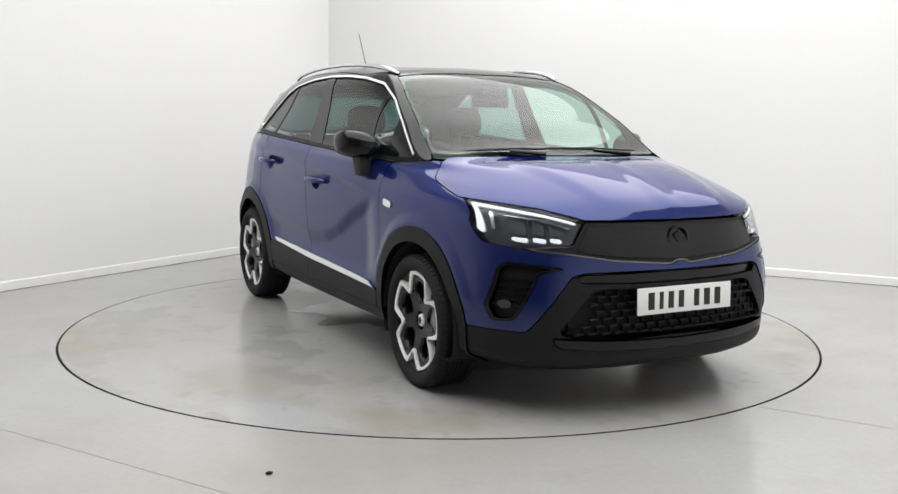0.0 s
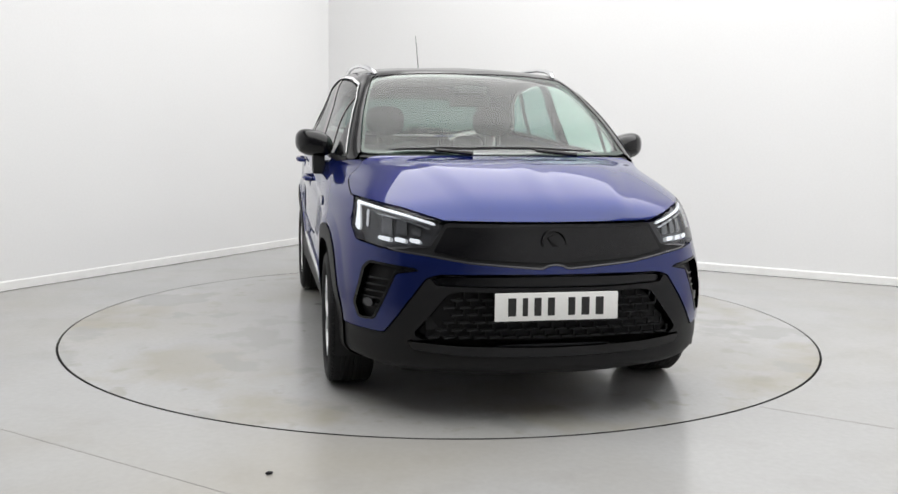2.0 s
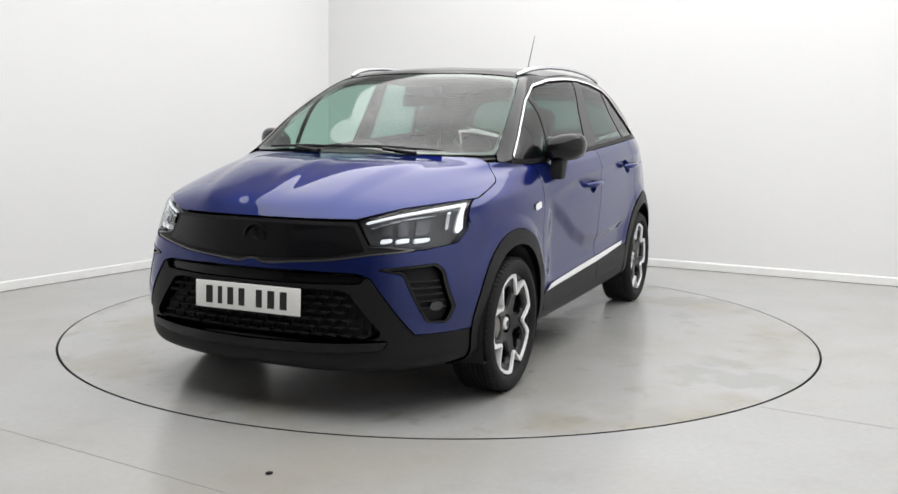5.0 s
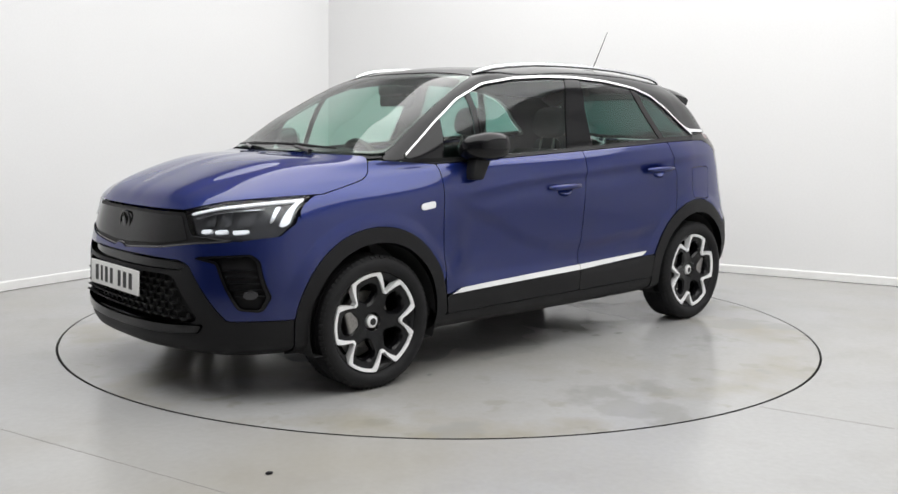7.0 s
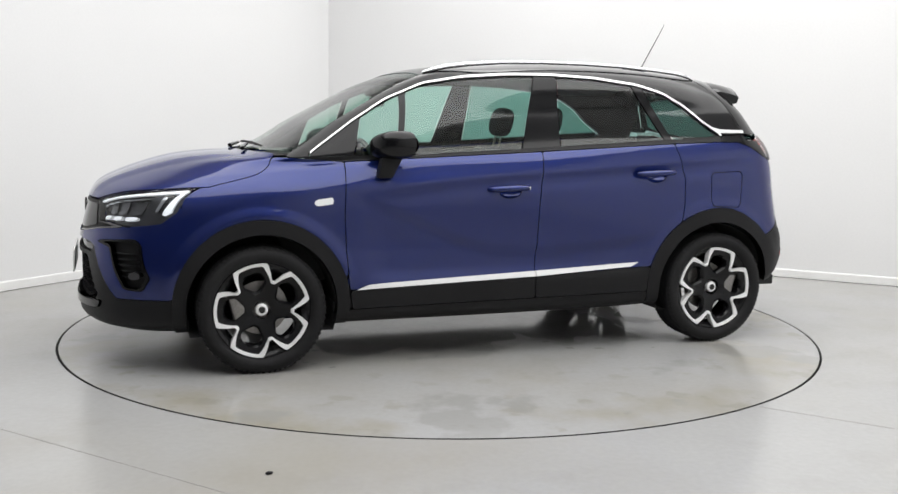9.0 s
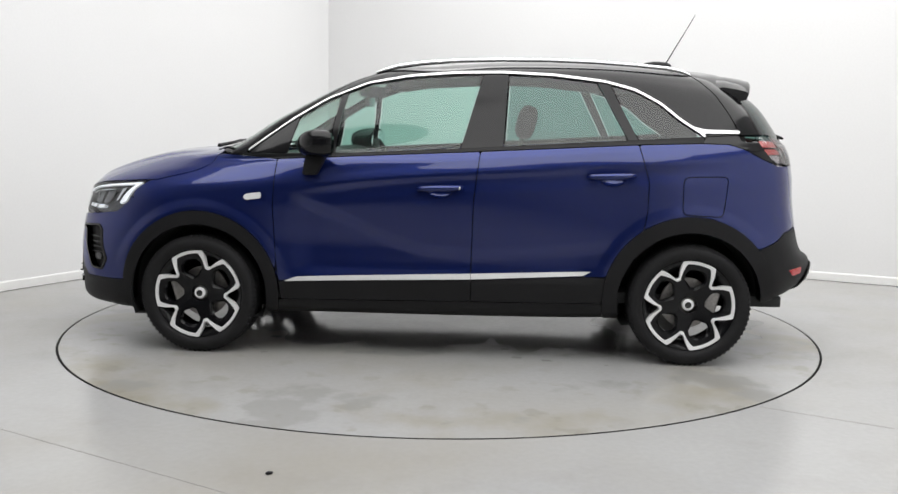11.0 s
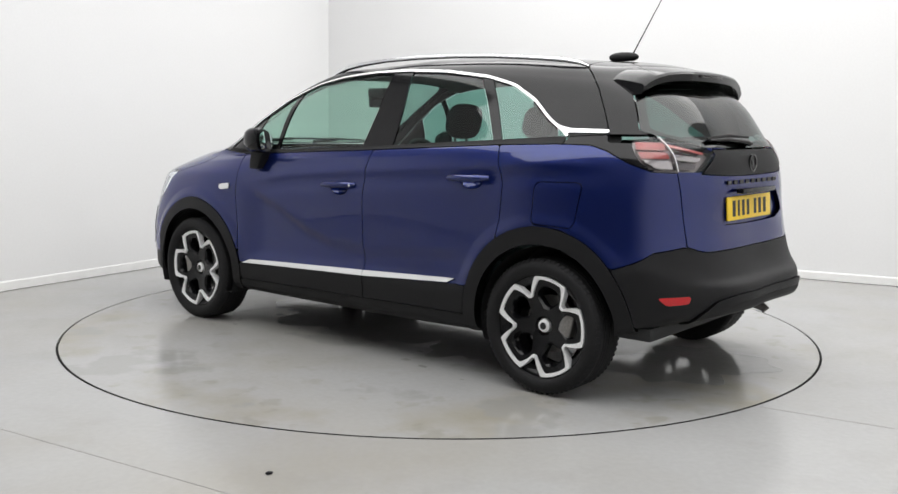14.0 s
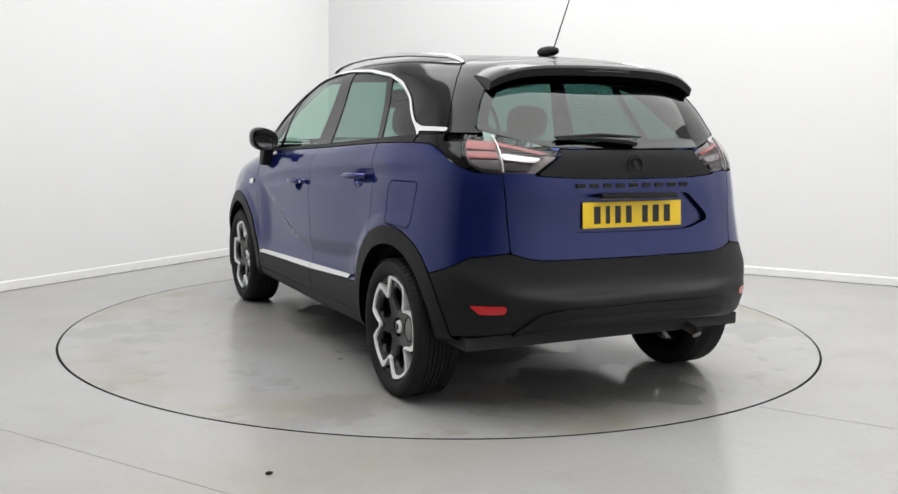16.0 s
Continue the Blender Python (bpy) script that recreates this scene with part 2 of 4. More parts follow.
def build_turntable():
    r = RADIUS - GROOVE
    root = new("turntable")
    tagged(root, "round grey painted turntable set flush in the floor", "turntable")
    n = 160
    verts = [(0, 0, 0)]
    faces = []
    rows = [(0.6, 0), (1.2, 0), (1.8, 0), (r - 0.003, 0), (r, -0.003), (r, -0.028)]
    for q, z in rows:
        verts += [(q * math.cos(2 * math.pi * k / n), q * math.sin(2 * math.pi * k / n), z) for k in range(n)]
    for k in range(n):
        faces.append((0, 1 + k, 1 + (k + 1) % n))
        for j in range(len(rows) - 1):
            a, b = 1 + j * n + k, 1 + j * n + (k + 1) % n
            faces.append((a, a + n, b + n, b))
    ob = mesh_object("disc", verts, faces, DISC, False)
    ob.parent = root
    # the disc's side is coloured near black to stand for shade in the groove
    bm = lathe_bm([(r + 0.001, 0.001), (r + 0.002, -0.03)], n)
    edge = part("rim_shade_band", bm, DARK, root, "near-black side of the disc, coloured for shade in the groove")
    edge.rotation_euler = (radians(90), 0, 0)
    return root


turntable = build_turntable()

# ---- the car: its skin as one smooth surface, cut into panels ----
# x runs forward from the rear axle, y to the car's left, z up from the ground.
PIVOT = (1.364, -0.068)
# Each line runs round the left half, from the front centre to the rear centre.
LINES = [
    # lower lip
    [(3.33, 0, .185), (3.30, .32, .185), (3.20, .56, .19), (3.02, .70, .20), (2.60, .80, .225), (2.0, .80, .225), (1.1, .80, .225), (.45, .80, .235), (0, .80, .26), (-.40, .70, .33), (-.56, .40, .385), (-.60, 0, .40)],
    [(3.455, 0, .235), (3.425, .34, .235), (3.31, .62, .24), (3.08, .79, .25), (2.60, .855, .27), (2.0, .845, .265), (1.1, .845, .265), (.45, .85, .275), (0, .855, .30), (-.45, .765, .355), (-.68, .42, .410), (-.715, 0, 0.425)],
    [(3.475, 0, .36), (3.445, .35, .36), (3.335, .63, .365), (3.10, .805, .37), (2.60, .873, .40), (2.0, .862, .38), (1.1, .862, .38), (.45, .868, .40), (0, .875, .42), (-.48, .78, .44), (-.705, .45, .44), (-.745, 0, .445)],
    [(3.470, 0, .53), (3.440, .35, .53), (3.335, .63, .53), (3.11, .805, .53), (2.60, .875, .56), (2.0, .858, .54), (1.1, .862, .54), (.45, .868, .56), (0, .876, .58), (-.48, .785, .545), (-.70, .47, .535), (-.745, 0, .535)],
    [(3.465, 0, .60), (3.435, .35, .605), (3.325, .625, .61), (3.10, .80, .61), (2.60, .874, .63), (2.0, .856, .61), (1.1, .862, .61), (.45, .868, .63), (0, .876, .64), (-.48, .782, .605), (-.655, .50, .575), (-.70, 0, .57)],
    [(3.450, 0, .69), (3.420, .36, .70), (3.30, .62, .715), (3.07, .785, .725), (2.60, .868, .74), (2.0, .862, .73), (1.1, .870, .72), (.45, .870, .74), (0, .872, .75), (-.46, .765, .70), (-.625, .50, .66), (-.66, 0, .645)],
    [(3.425, 0, .79), (3.395, .36, .80), (3.27, .61, .815), (3.04, .765, .83), (2.60, .858, .84), (2.0, .868, .84), (1.1, .876, .84), (.45, .868, .85), (0, .860, .87), (-.44, .745, .86), (-.60, .48, .85), (-.63, 0, .84)],
    [(3.405, 0, .852), (3.370, .36, .861), (3.245, .60, .876), (3.02, .735, .896), (2.60, .835, .915), (2.0, .862, .93), (1.1, .874, .93), (.45, .862, .95), (0, .850, .97), (-.44, .725, .97), (-.60, .45, .97), (-.63, 0, .97)],
    [(3.30, 0, .938), (3.265, .34, .941), (3.14, .57, .936), (2.94, .69, .952), (2.58, .775, .980), (2.0, .835, 1.02), (1.1, .855, 1.04), (.45, .848, 1.07), (0, .825, 1.09), (-.43, .70, 1.09), (-.585, .43, 1.075), (-.625, 0, 1.06)],
    [(2.99, 0, 1.044), (2.96, .31, 1.042), (2.86, .52, 1.034), (2.71, .645, 1.030), (2.44, .74, 1.033), (2.0, .805, 1.055), (1.1, .830, 1.085), (.45, .828, 1.125), (0, .800, 1.145), (-.41, .675, 1.15), (-.565, .41, 1.135), (-.605, 0, 1.125)],
    [(2.64, 0, 1.088), (2.625, .29, 1.087), (2.575, .51, 1.082), (2.50, .67, 1.075), (2.33, .762, 1.074), (1.95, .795, 1.085), (1.1, .802, 1.118), (.45, .805, 1.155), (0, .775, 1.185), (-.37, .66, 1.195), (-.53, .40, 1.185), (-.57, 0, 1.175)],
    [(2.28, 0, 1.265), (2.265, .28, 1.266), (2.23, .49, 1.269), (2.165, .645, 1.272), (2.01, .715, 1.268), (1.72, .740, 1.275), (1.1, .735, 1.30), (.45, .730, 1.32), (0, .695, 1.335), (-.28, .60, 1.345), (-.42, .38, 1.345), (-.455, 0, 1.34)],
    [(1.85, 0, 1.484), (1.84, .24, 1.483), (1.82, .42, 1.481), (1.780, .56, 1.475), (1.675, .616, 1.465), (1.45, .645, 1.482), (1.0, .665, 1.500), (.45, .655, 1.490), (.06, .615, 1.465), (-.17, .53, 1.458), (-.28, .35, 1.462), (-.315, 0, 1.465)],
    [(1.70, 0, 1.536), (1.69, .22, 1.535), (1.665, .39, 1.531), (1.63, .515, 1.524), (1.56, .568, 1.523), (1.38, .585, 1.525), (.95, .605, 1.545), (.45, .590, 1.540), (.10, .55, 1.520), (-.11, .47, 1.510), (-.22, .32, 1.517), (-.26, 0, 1.522)],
    [(1.58, 0, 1.560), (1.57, .16, 1.559), (1.55, .28, 1.557), (1.51, .36, 1.555), (1.43, .39, 1.553), (1.25, .42, 1.565), (.88, .43, 1.583), (.45, .42, 1.577), (.14, .39, 1.558), (-.03, .33, 1.546), (-.14, .22, 1.546), (-.18, 0, 1.547)],
    [(1.40, 0, 1.578), (1.395, .02, 1.578), (1.38, .02, 1.578), (1.35, .02, 1.579), (1.28, .02, 1.582), (1.10, .02, 1.592), (.80, .02, 1.602), (.45, .02, 1.595), (.22, .02, 1.582), (.08, .02, 1.574), (.02, .02, 1.570), (0, 0, 1.569)],
]


def glide(P, t, samples):
    """Cubic curve through P (first axis) at knots t, at the given samples."""
    d = (P[1:] - P[:-1]) / (t[1:] - t[:-1])[:, None, None]
    h = t[1:] - t[:-1]
    m = np.empty_like(P)
    m[1:-1] = (d[:-1] * h[1:, None, None] + d[1:] * h[:-1, None, None]) / (h[1:] + h[:-1])[:, None, None]
    m[0], m[-1] = d[0], d[-1]
    i = np.clip(np.searchsorted(t, samples, side="right") - 1, 0, len(h) - 1)
    w = ((samples - t[i]) / h[i])[:, None, None]
    hh = h[i][:, None, None]
    return (2 * w**3 - 3 * w**2 + 1) * P[i] + (w**3 - 2 * w**2 + w) * hh * m[i] + (3 * w**2 - 2 * w**3) * P[i + 1] + (w**3 - w**2) * hh * m[i + 1]


def skin(step):
    C = np.array(LINES, float)
    flip = np.array([1.0, -1.0, 1.0])
    # along the lines, mirrored past both ends
    A = np.transpose(C, (1, 0, 2))
    A = np.concatenate([A[1:2] * flip, A, A[-2:-1] * flip])
    gaps = np.linalg.norm(A[1:] - A[:-1], axis=2)[:, 2:11].mean(1) ** 0.7
    t = np.concatenate([[0], np.cumsum(gaps)])
    real = np.linalg.norm(A[1:] - A[:-1], axis=2)[:, 2:11].mean(1)
    s = [t[1]]
    for k in range(1, len(t) - 2):
        n = max(2, round(real[k] / step))
        s += list(t[k] + (t[k + 1] - t[k]) * np.arange(1, n + 1) / n)
    B = glide(A, t, np.array(s))
    # across the lines, mirrored over the roof's middle
    B = np.transpose(B, (1, 0, 2))
    B = np.concatenate([2 * B[:1] - B[1:2], B])
    gaps = np.linalg.norm(B[1:] - B[:-1], axis=2).mean(1)
    t = np.concatenate([[0], np.cumsum(gaps**0.7)])
    s = [t[1]]
    for k in range(1, len(t) - 1):
        n = max(2, round(gaps[k] / step))
        s += list(t[k] + (t[k + 1] - t[k]) * np.arange(1, n + 1) / n)
    G = glide(B, t, np.array(s))
    G[..., 1] = np.maximum(G[..., 1], 0)
    G[:, 0, 1] = 0
    G[:, -1, 1] = 0
    G[-1, :, 1] = 0
    return G


SHELL = skin(0.0125)


def soften(x, a, b):
    k = np.clip((x - a) / (b - a), 0, 1)
    return k * k * (3 - 2 * k)


# the hollow of the lower doors, and the hood's raised middle
sx, sy, sz = SHELL[..., 0], SHELL[..., 1], SHELL[..., 2]
crease = np.interp(sx, [0.0, 0.3, 0.6, 1.1, 1.4, 1.6, 1.8, 2.1], [0.66, 0.66, 0.62, 0.585, 0.60, 0.66, 0.755, 0.87])
hollow = soften(sz, 0.40, 0.50) * (1 - soften(sz, crease - 0.06, crease + 0.02)) * soften(sx, 0.35, 0.6) * (1 - soften(sx, 1.95, 2.15))
SHELL[..., 1] -= 0.020 * hollow * (sy > 0.7)
# the fold that climbs along both doors: crisp, rounded off above, hollow below
fold = sz - np.interp(sx, [-0.3, 0.0, 0.5, 1.0, 1.3, 1.69, 2.15], [1.072, 1.062, 1.030, 0.995, 0.978, 0.945, 0.880])
rise = np.where(fold > 0, np.clip(1 - fold / 0.055, 0, 1), np.clip(1 + fold / 0.028, 0, 1))
dip = np.exp(-(((fold + 0.055) / 0.035) ** 2))
along = soften(sx, -0.35, 0.1) * (1 - soften(sx, 1.75, 2.2)) * (sy > 0.7)
SHELL[..., 1] += (0.0075 * rise - 0.0055 * dip) * along
edge = np.interp(sx, [2.6, 3.4], [0.50, 0.33])
on_hood = soften(sx, 2.62, 2.8) * soften(sz, 0.84, 0.90)
SHELL[..., 2] += 0.009 * on_hood * (1 - soften(sy, edge - 0.05, edge + 0.05))
SHELL[..., 2] += 0.004 * on_hood * (1 - soften(sy, 0.0, 0.09))
# the lips that stand out round the wheel arches
for ax, az, rim, out in ((2.60, 0.332, 0.452, 0.011), (0.005, 0.335, 0.465, 0.007)):
    ring = np.hypot(sx - ax, sz - az) - rim
    SHELL[..., 1] += out * np.where(ring > 0, np.clip(1 - ring / 0.045, 0, 1), 1) * (ring > -0.12) * (sy > 0.6) * soften(sz, 0.40, 0.55)
NV, NU = SHELL.shape[:2]
du = np.gradient(SHELL, axis=1)
du[:, 0] = SHELL[:, 1] * (1, 1, 1) - SHELL[:, 1] * (1, -1, 1)
du[:, -1] = SHELL[:, -2] * (1, -1, 1) - SHELL[:, -2]
dv = np.gradient(SHELL, axis=0)
dv[-1] = (0, -0.02, 0)
NRM = np.cross(du, dv)
NRM /= np.maximum(np.linalg.norm(NRM, axis=2, keepdims=True), 1e-9)
OUT = SHELL - np.array([1.3, 0.0, 0.8])
if (NRM * OUT).sum() < 0:
    NRM = -NRM
NRM[-1] = (0, 0, 1)
SV, SN = SHELL.reshape(-1, 3), NRM.reshape(-1, 3)
ia = np.arange(NV * NU).reshape(NV, NU)
a, b, c, d = ia[:-1, :-1].ravel(), ia[:-1, 1:].ravel(), ia[1:, 1:].ravel(), ia[1:, :-1].ravel()
TRIS = np.concatenate([np.stack([a, b, c], 1), np.stack([a, c, d], 1)])
e1, e2 = SV[TRIS[:, 1]] - SV[TRIS[:, 0]], SV[TRIS[:, 2]] - SV[TRIS[:, 0]]
turned = (np.cross(e1, e2) * SN[TRIS[:, 0]]).sum(1) < 0
TRIS[turned] = TRIS[turned][:, ::-1]


def rounded(points, r=0.02, n=4):
    """A closed outline with its corners rounded."""
    P = [np.array(p, float) for p in points]
    out = []
    for i, p in enumerate(P):
        q, s = P[i - 1] - p, P[(i + 1) % len(P)] - p
        lq, ls = np.linalg.norm(q), np.linalg.norm(s)
        a, b = p + q / lq * min(r, 0.45 * lq), p + s / ls * min(r, 0.45 * ls)
        for k in range(n + 1):
            w = k / n
            out.append((1 - w) ** 2 * a + 2 * w * (1 - w) * p + w * w * b)
    return np.array(out)


def inside(Q, poly):
    """Signed distance of the points Q to the outline, negative within."""
    poly = np.asarray(poly, float)
    best = np.full(len(Q), 1e9)
    odd = np.zeros(len(Q), bool)
    for p, q in zip(poly, np.roll(poly, -1, 0)):
        e = q - p
        w = Q - p
        k = np.clip((w @ e) / max(e @ e, 1e-12), 0, 1)
        best = np.minimum(best, ((w - k[:, None] * e) ** 2).sum(1))
        cross = (p[1] <= Q[:, 1]) != (q[1] <= Q[:, 1])
        with np.errstate(divide="ignore", invalid="ignore"):
            odd ^= cross & (Q[:, 0] < p[0] + (Q[:, 1] - p[1]) / (q[1] - p[1]) * e[0])
    return np.where(odd, -1, 1) * np.sqrt(best)


def side(poly, r=0.02):
    """A region drawn in the side view (x, z)."""
    return inside(SV[:, [0, 2]], rounded(poly, r))


def front(poly, r=0.015, x=2.2):
    """A region drawn in the front view (y, z)."""
    return np.maximum(inside(SV[:, [1, 2]], rounded(poly, r)), x - SV[:, 0])


def back(poly, r=0.015, x=0.1):
    """A region drawn in the rear view (y, z)."""
    return np.maximum(inside(SV[:, [1, 2]], rounded(poly, r)), SV[:, 0] - x)


def top(poly, r=0.02, z=0.8):
    """A region drawn from above (x, y)."""
    return np.maximum(inside(SV[:, :2], rounded(poly, r)), z - SV[:, 2])


def disc(x, z, r):
    return np.hypot(SV[:, 0] - x, SV[:, 2] - z) - r


def both(*ds):
    return np.maximum.reduce(ds)


def minus(d, *cuts):
    for c in cuts:
        d = np.maximum(d, -c)
    return d


def clip(V, N, T, fields):
    """The part of the triangles where every field is negative, cut by one after the other."""
    fields = [np.asarray(f, float) for f in fields]
    for k in range(len(fields)):
        D = fields[k]
        neg = D < 0
        cnt = neg[T].sum(1)
        whole_tris, edge_tris = T[cnt == 3], T[(cnt > 0) & (cnt < 3)]
        base, made, extra, faces = len(V), {}, [], []
        for t in edge_tris.tolist():
            poly = []
            for m in range(3):
                i, j = t[m], t[(m + 1) % 3]
                if neg[i]:
                    poly.append(i)
                if neg[i] != neg[j]:
                    key = (i, j) if i < j else (j, i)
                    if key not in made:
                        made[key] = base + len(extra)
                        extra.append((key[0], key[1], D[key[0]] / (D[key[0]] - D[key[1]])))
                    poly.append(made[key])
            faces.append(poly[:3])
            if len(poly) == 4:
                faces.append([poly[0], poly[2], poly[3]])
        if extra:
            i = np.array([e[0] for e in extra])
            j = np.array([e[1] for e in extra])
            w = np.array([e[2] for e in extra])
            V = np.concatenate([V, V[i] + w[:, None] * (V[j] - V[i])])
            N = np.concatenate([N, N[i] + w[:, None] * (N[j] - N[i])])
            fields = [np.concatenate([f, f[i] + w * (f[j] - f[i])]) for f in fields]
            T = np.concatenate([whole_tris, np.array(faces, int).reshape(-1, 3)])
        else:
            T = whole_tris
    used = np.unique(T)
    index = np.zeros(len(V), int)
    index[used] = np.arange(len(used))
    return V[used], N[used], index[T]


def join_halves(V, N, F):
    """Mirrors a half that touches the middle and welds it there."""
    mid = np.abs(V[:, 1]) < 1e-6
    index = np.arange(len(V))
    far = np.flatnonzero(~mid)
    index[far] = len(V) + np.arange(len(far))
    N = N.copy()
    N[mid, 1] = 0
    return np.concatenate([V, V[far] * (1, -1, 1)]), np.concatenate([N, N[far] * (1, -1, 1)]), np.concatenate([F, index[F[:, ::-1]]])


def sheet(name, D, mat, parent, offset=0.0, thick=0.012, gap=0.0024, whole=False, mirror=False, label=""):
    """A panel: the skin where D (or each of several fields) is negative, with a turned-in edge all round."""
    fields = D if isinstance(D, (list, tuple)) else [D]
    V, N, F = clip(SV, SN, TRIS, [f + gap for f in fields])
    if whole:
        V, N, F = join_halves(V, N, F)
    N = N / np.maximum(np.linalg.norm(N, axis=1, keepdims=True), 1e-9)
    if mirror:
        V, N, F = V * (1, -1, 1), N * (1, -1, 1), F[:, ::-1]
    V = V + N * offset
    if thick:
        n = len(V)
        E = np.concatenate([F[:, [0, 1]], F[:, [1, 2]], F[:, [2, 0]]])
        rim = E[~np.isin(E[:, 0] * n + E[:, 1], E[:, 1] * n + E[:, 0])]
        ids = np.unique(rim)
        slot = np.zeros(n, int)
        slot[ids] = np.arange(len(ids))
        a, b, m = slot[rim[:, 0]], slot[rim[:, 1]], len(ids)
        i, j = rim[:, 0], rim[:, 1]
        near0, near1, far0, far1 = n + a, n + b, n + m + a, n + m + b
        V = np.concatenate([V, V[ids] - N[ids] * 0.0008, V[ids] - N[ids] * thick])
        N = np.concatenate([N, N[ids], N[ids]])
        F = np.concatenate([F, np.stack([i, near0, near1], 1)[:, ::-1] * 1, np.stack([i, near1, j], 1)[:, ::-1], np.stack([near0, far0, far1], 1)[:, ::-1], np.stack([near0, far1, near1], 1)[:, ::-1]])
    me = bpy.data.meshes.new(name)
    me.vertices.add(len(V))
    me.vertices.foreach_set("co", V.astype(np.float32).ravel())
    me.loops.add(F.size)
    me.loops.foreach_set("vertex_index", F.astype(np.int32).ravel())
    me.polygons.add(len(F))
    me.polygons.foreach_set("loop_start", np.arange(0, F.size, 3, dtype=np.int32))
    me.update(calc_edges=True)
    me.shade_smooth()
    me.materials.append(mat)
    me.normals_split_custom_set_from_vertices(N.tolist())
    ob = new(name, me)
    ob.parent = parent
    if parent is car:
        ob.location = (-PIVOT[0], -PIVOT[1], 0)
    if label:
        tagged(ob, label)
    return ob


def pair(name, D, mat, parents, **more):
    """The same panel on the left and on the right."""
    pl, pr = parents if isinstance(parents, tuple) else (parents, parents)
    return sheet(name, D, mat, pl, **more), sheet(name, D, mat, pr, mirror=True, **more)


def fixed(name, bm, mat, label="", mirror=False, smooth=True):
    """A part of the car made in the car's own measures."""
    if mirror:
        bmesh.ops.scale(bm, vec=(1, -1, 1), verts=bm.verts)
        bmesh.ops.reverse_faces(bm, faces=bm.faces[:])
    ob = part(name, bm, mat, car, label, smooth)
    ob.location = (-PIVOT[0], -PIVOT[1], 0)
    return ob


car = new("car")
tagged(car, "dark blue compact family car with black roof, parked on the turntable", "car")

X, Y, Z = SV[:, 0], SV[:, 1], SV[:, 2]
FW, RW = (2.604, 0.315), (0.0, 0.318)
arch_hole_f, arch_hole_r = disc(2.60, 0.325, 0.368), disc(0.003, 0.328, 0.374)
arch_out_f, arch_out_r = disc(2.60, 0.332, 0.432), disc(0.005, 0.335, 0.447)
SIDEY = 0.42 - Y

# ---- regions of the skin ----
belt = Z - np.interp(X, [-.6, -.18, -.02, .28, 1.1, 2.19, 2.36, 2.5], [1.152, 1.158, 1.158, 1.147, 1.100, 1.045, 1.058, 1.064])
DLO = [(2.36, 1.073), (2.12, 1.245), (1.93, 1.362), (1.72, 1.447), (1.50, 1.484), (1.25, 1.503), (1.0, 1.508), (.73, 1.497), (.46, 1.466), (.30, 1.425), (.17, 1.355), (.06, 1.265), (-.02, 1.215), (-.06, 1.185), (.30, 1.163), (1.1, 1.113), (1.81, 1.073)]
dlo = both(side(DLO, 0.03), SIDEY)
trim_tail = both(side([(.07, 1.276), (.0, 1.242), (-.06, 1.228), (-.245, 1.225), (-.245, 1.208), (-.06, 1.208), (.02, 1.220)], 0.012), SIDEY)
dlo_out = np.minimum(dlo - np.interp(X, [1.4, 1.9, 2.3], [0.0125, 0.008, 0.007]), trim_tail)
sill_of_glass = Z - np.interp(X, [-.06, .3, 1.1, 1.81, 2.36], [1.192, 1.172, 1.123, 1.085, 1.080])
chrome_band = [dlo_out, -dlo, -sill_of_glass, X - 2.345]

hood_edge = np.interp(Y, [0, .446, .60, .765, .9], [.845, .848, .892, .918, .93])
hood = top([(3.6, -.2), (3.6, .80), (2.90, .778), (2.748, .777), (2.609, .768), (2.56, .738), (2.505, .650), (2.575, .48), (2.625, .28), (2.645, 0), (2.645, -.2)], 0.03, 0.83)
hood = both(hood, hood_edge - Z)
cowl = top([(2.645, -.2), (2.645, 0), (2.625, .28), (2.575, .48), (2.505, .650), (2.445, .708), (2.428, .700), (2.475, .640), (2.54, .48), (2.59, .28), (2.61, 0), (2.61, -.2)], 0.005, 1.03)
screen = top([(2.606, -.2), (2.606, 0), (2.588, .28), (2.538, .48), (2.472, .638), (2.425, .692), (2.17, .652), (1.98, .612), (1.80, .568), (1.715, .545), (1.72, .30), (1.735, 0), (1.735, -.2)], 0.02, 1.03)

# lamps, grille, intakes
HEADLAMP = [(.452, .845), (.599, .889), (.70, .907), (.768, .919), (.792, .80), (.778, .745), (.70, .728), (.60, .742), (.51, .750)]
headlamp = front(HEADLAMP, 0.008, 2.8)
grille = front([(-.2, .672), (0, .672), (.025, .670), (.055, .656), (.353, .680), (.535, .708), (.70, .724), (.60, .741), (.508, .748), (.450, .838), (.446, .843), (0, .843), (-.2, .843)], 0.006, 2.9)
intake = front([(.535, .650), (.62, .658), (.735, .668), (.760, .64), (.797, .484), (.778, .420), (.722, .428), (.640, .628)], 0.012, 2.8)
centre = front([(-.2, .634), (0, .634), (.24, .636), (.47, .632), (.524, .616), (.60, .51), (.69, .372), (.70, .1), (-.2, .1)], 0.012, 2.8)
lower_f = Z - 0.378
nose = 2.97 - X

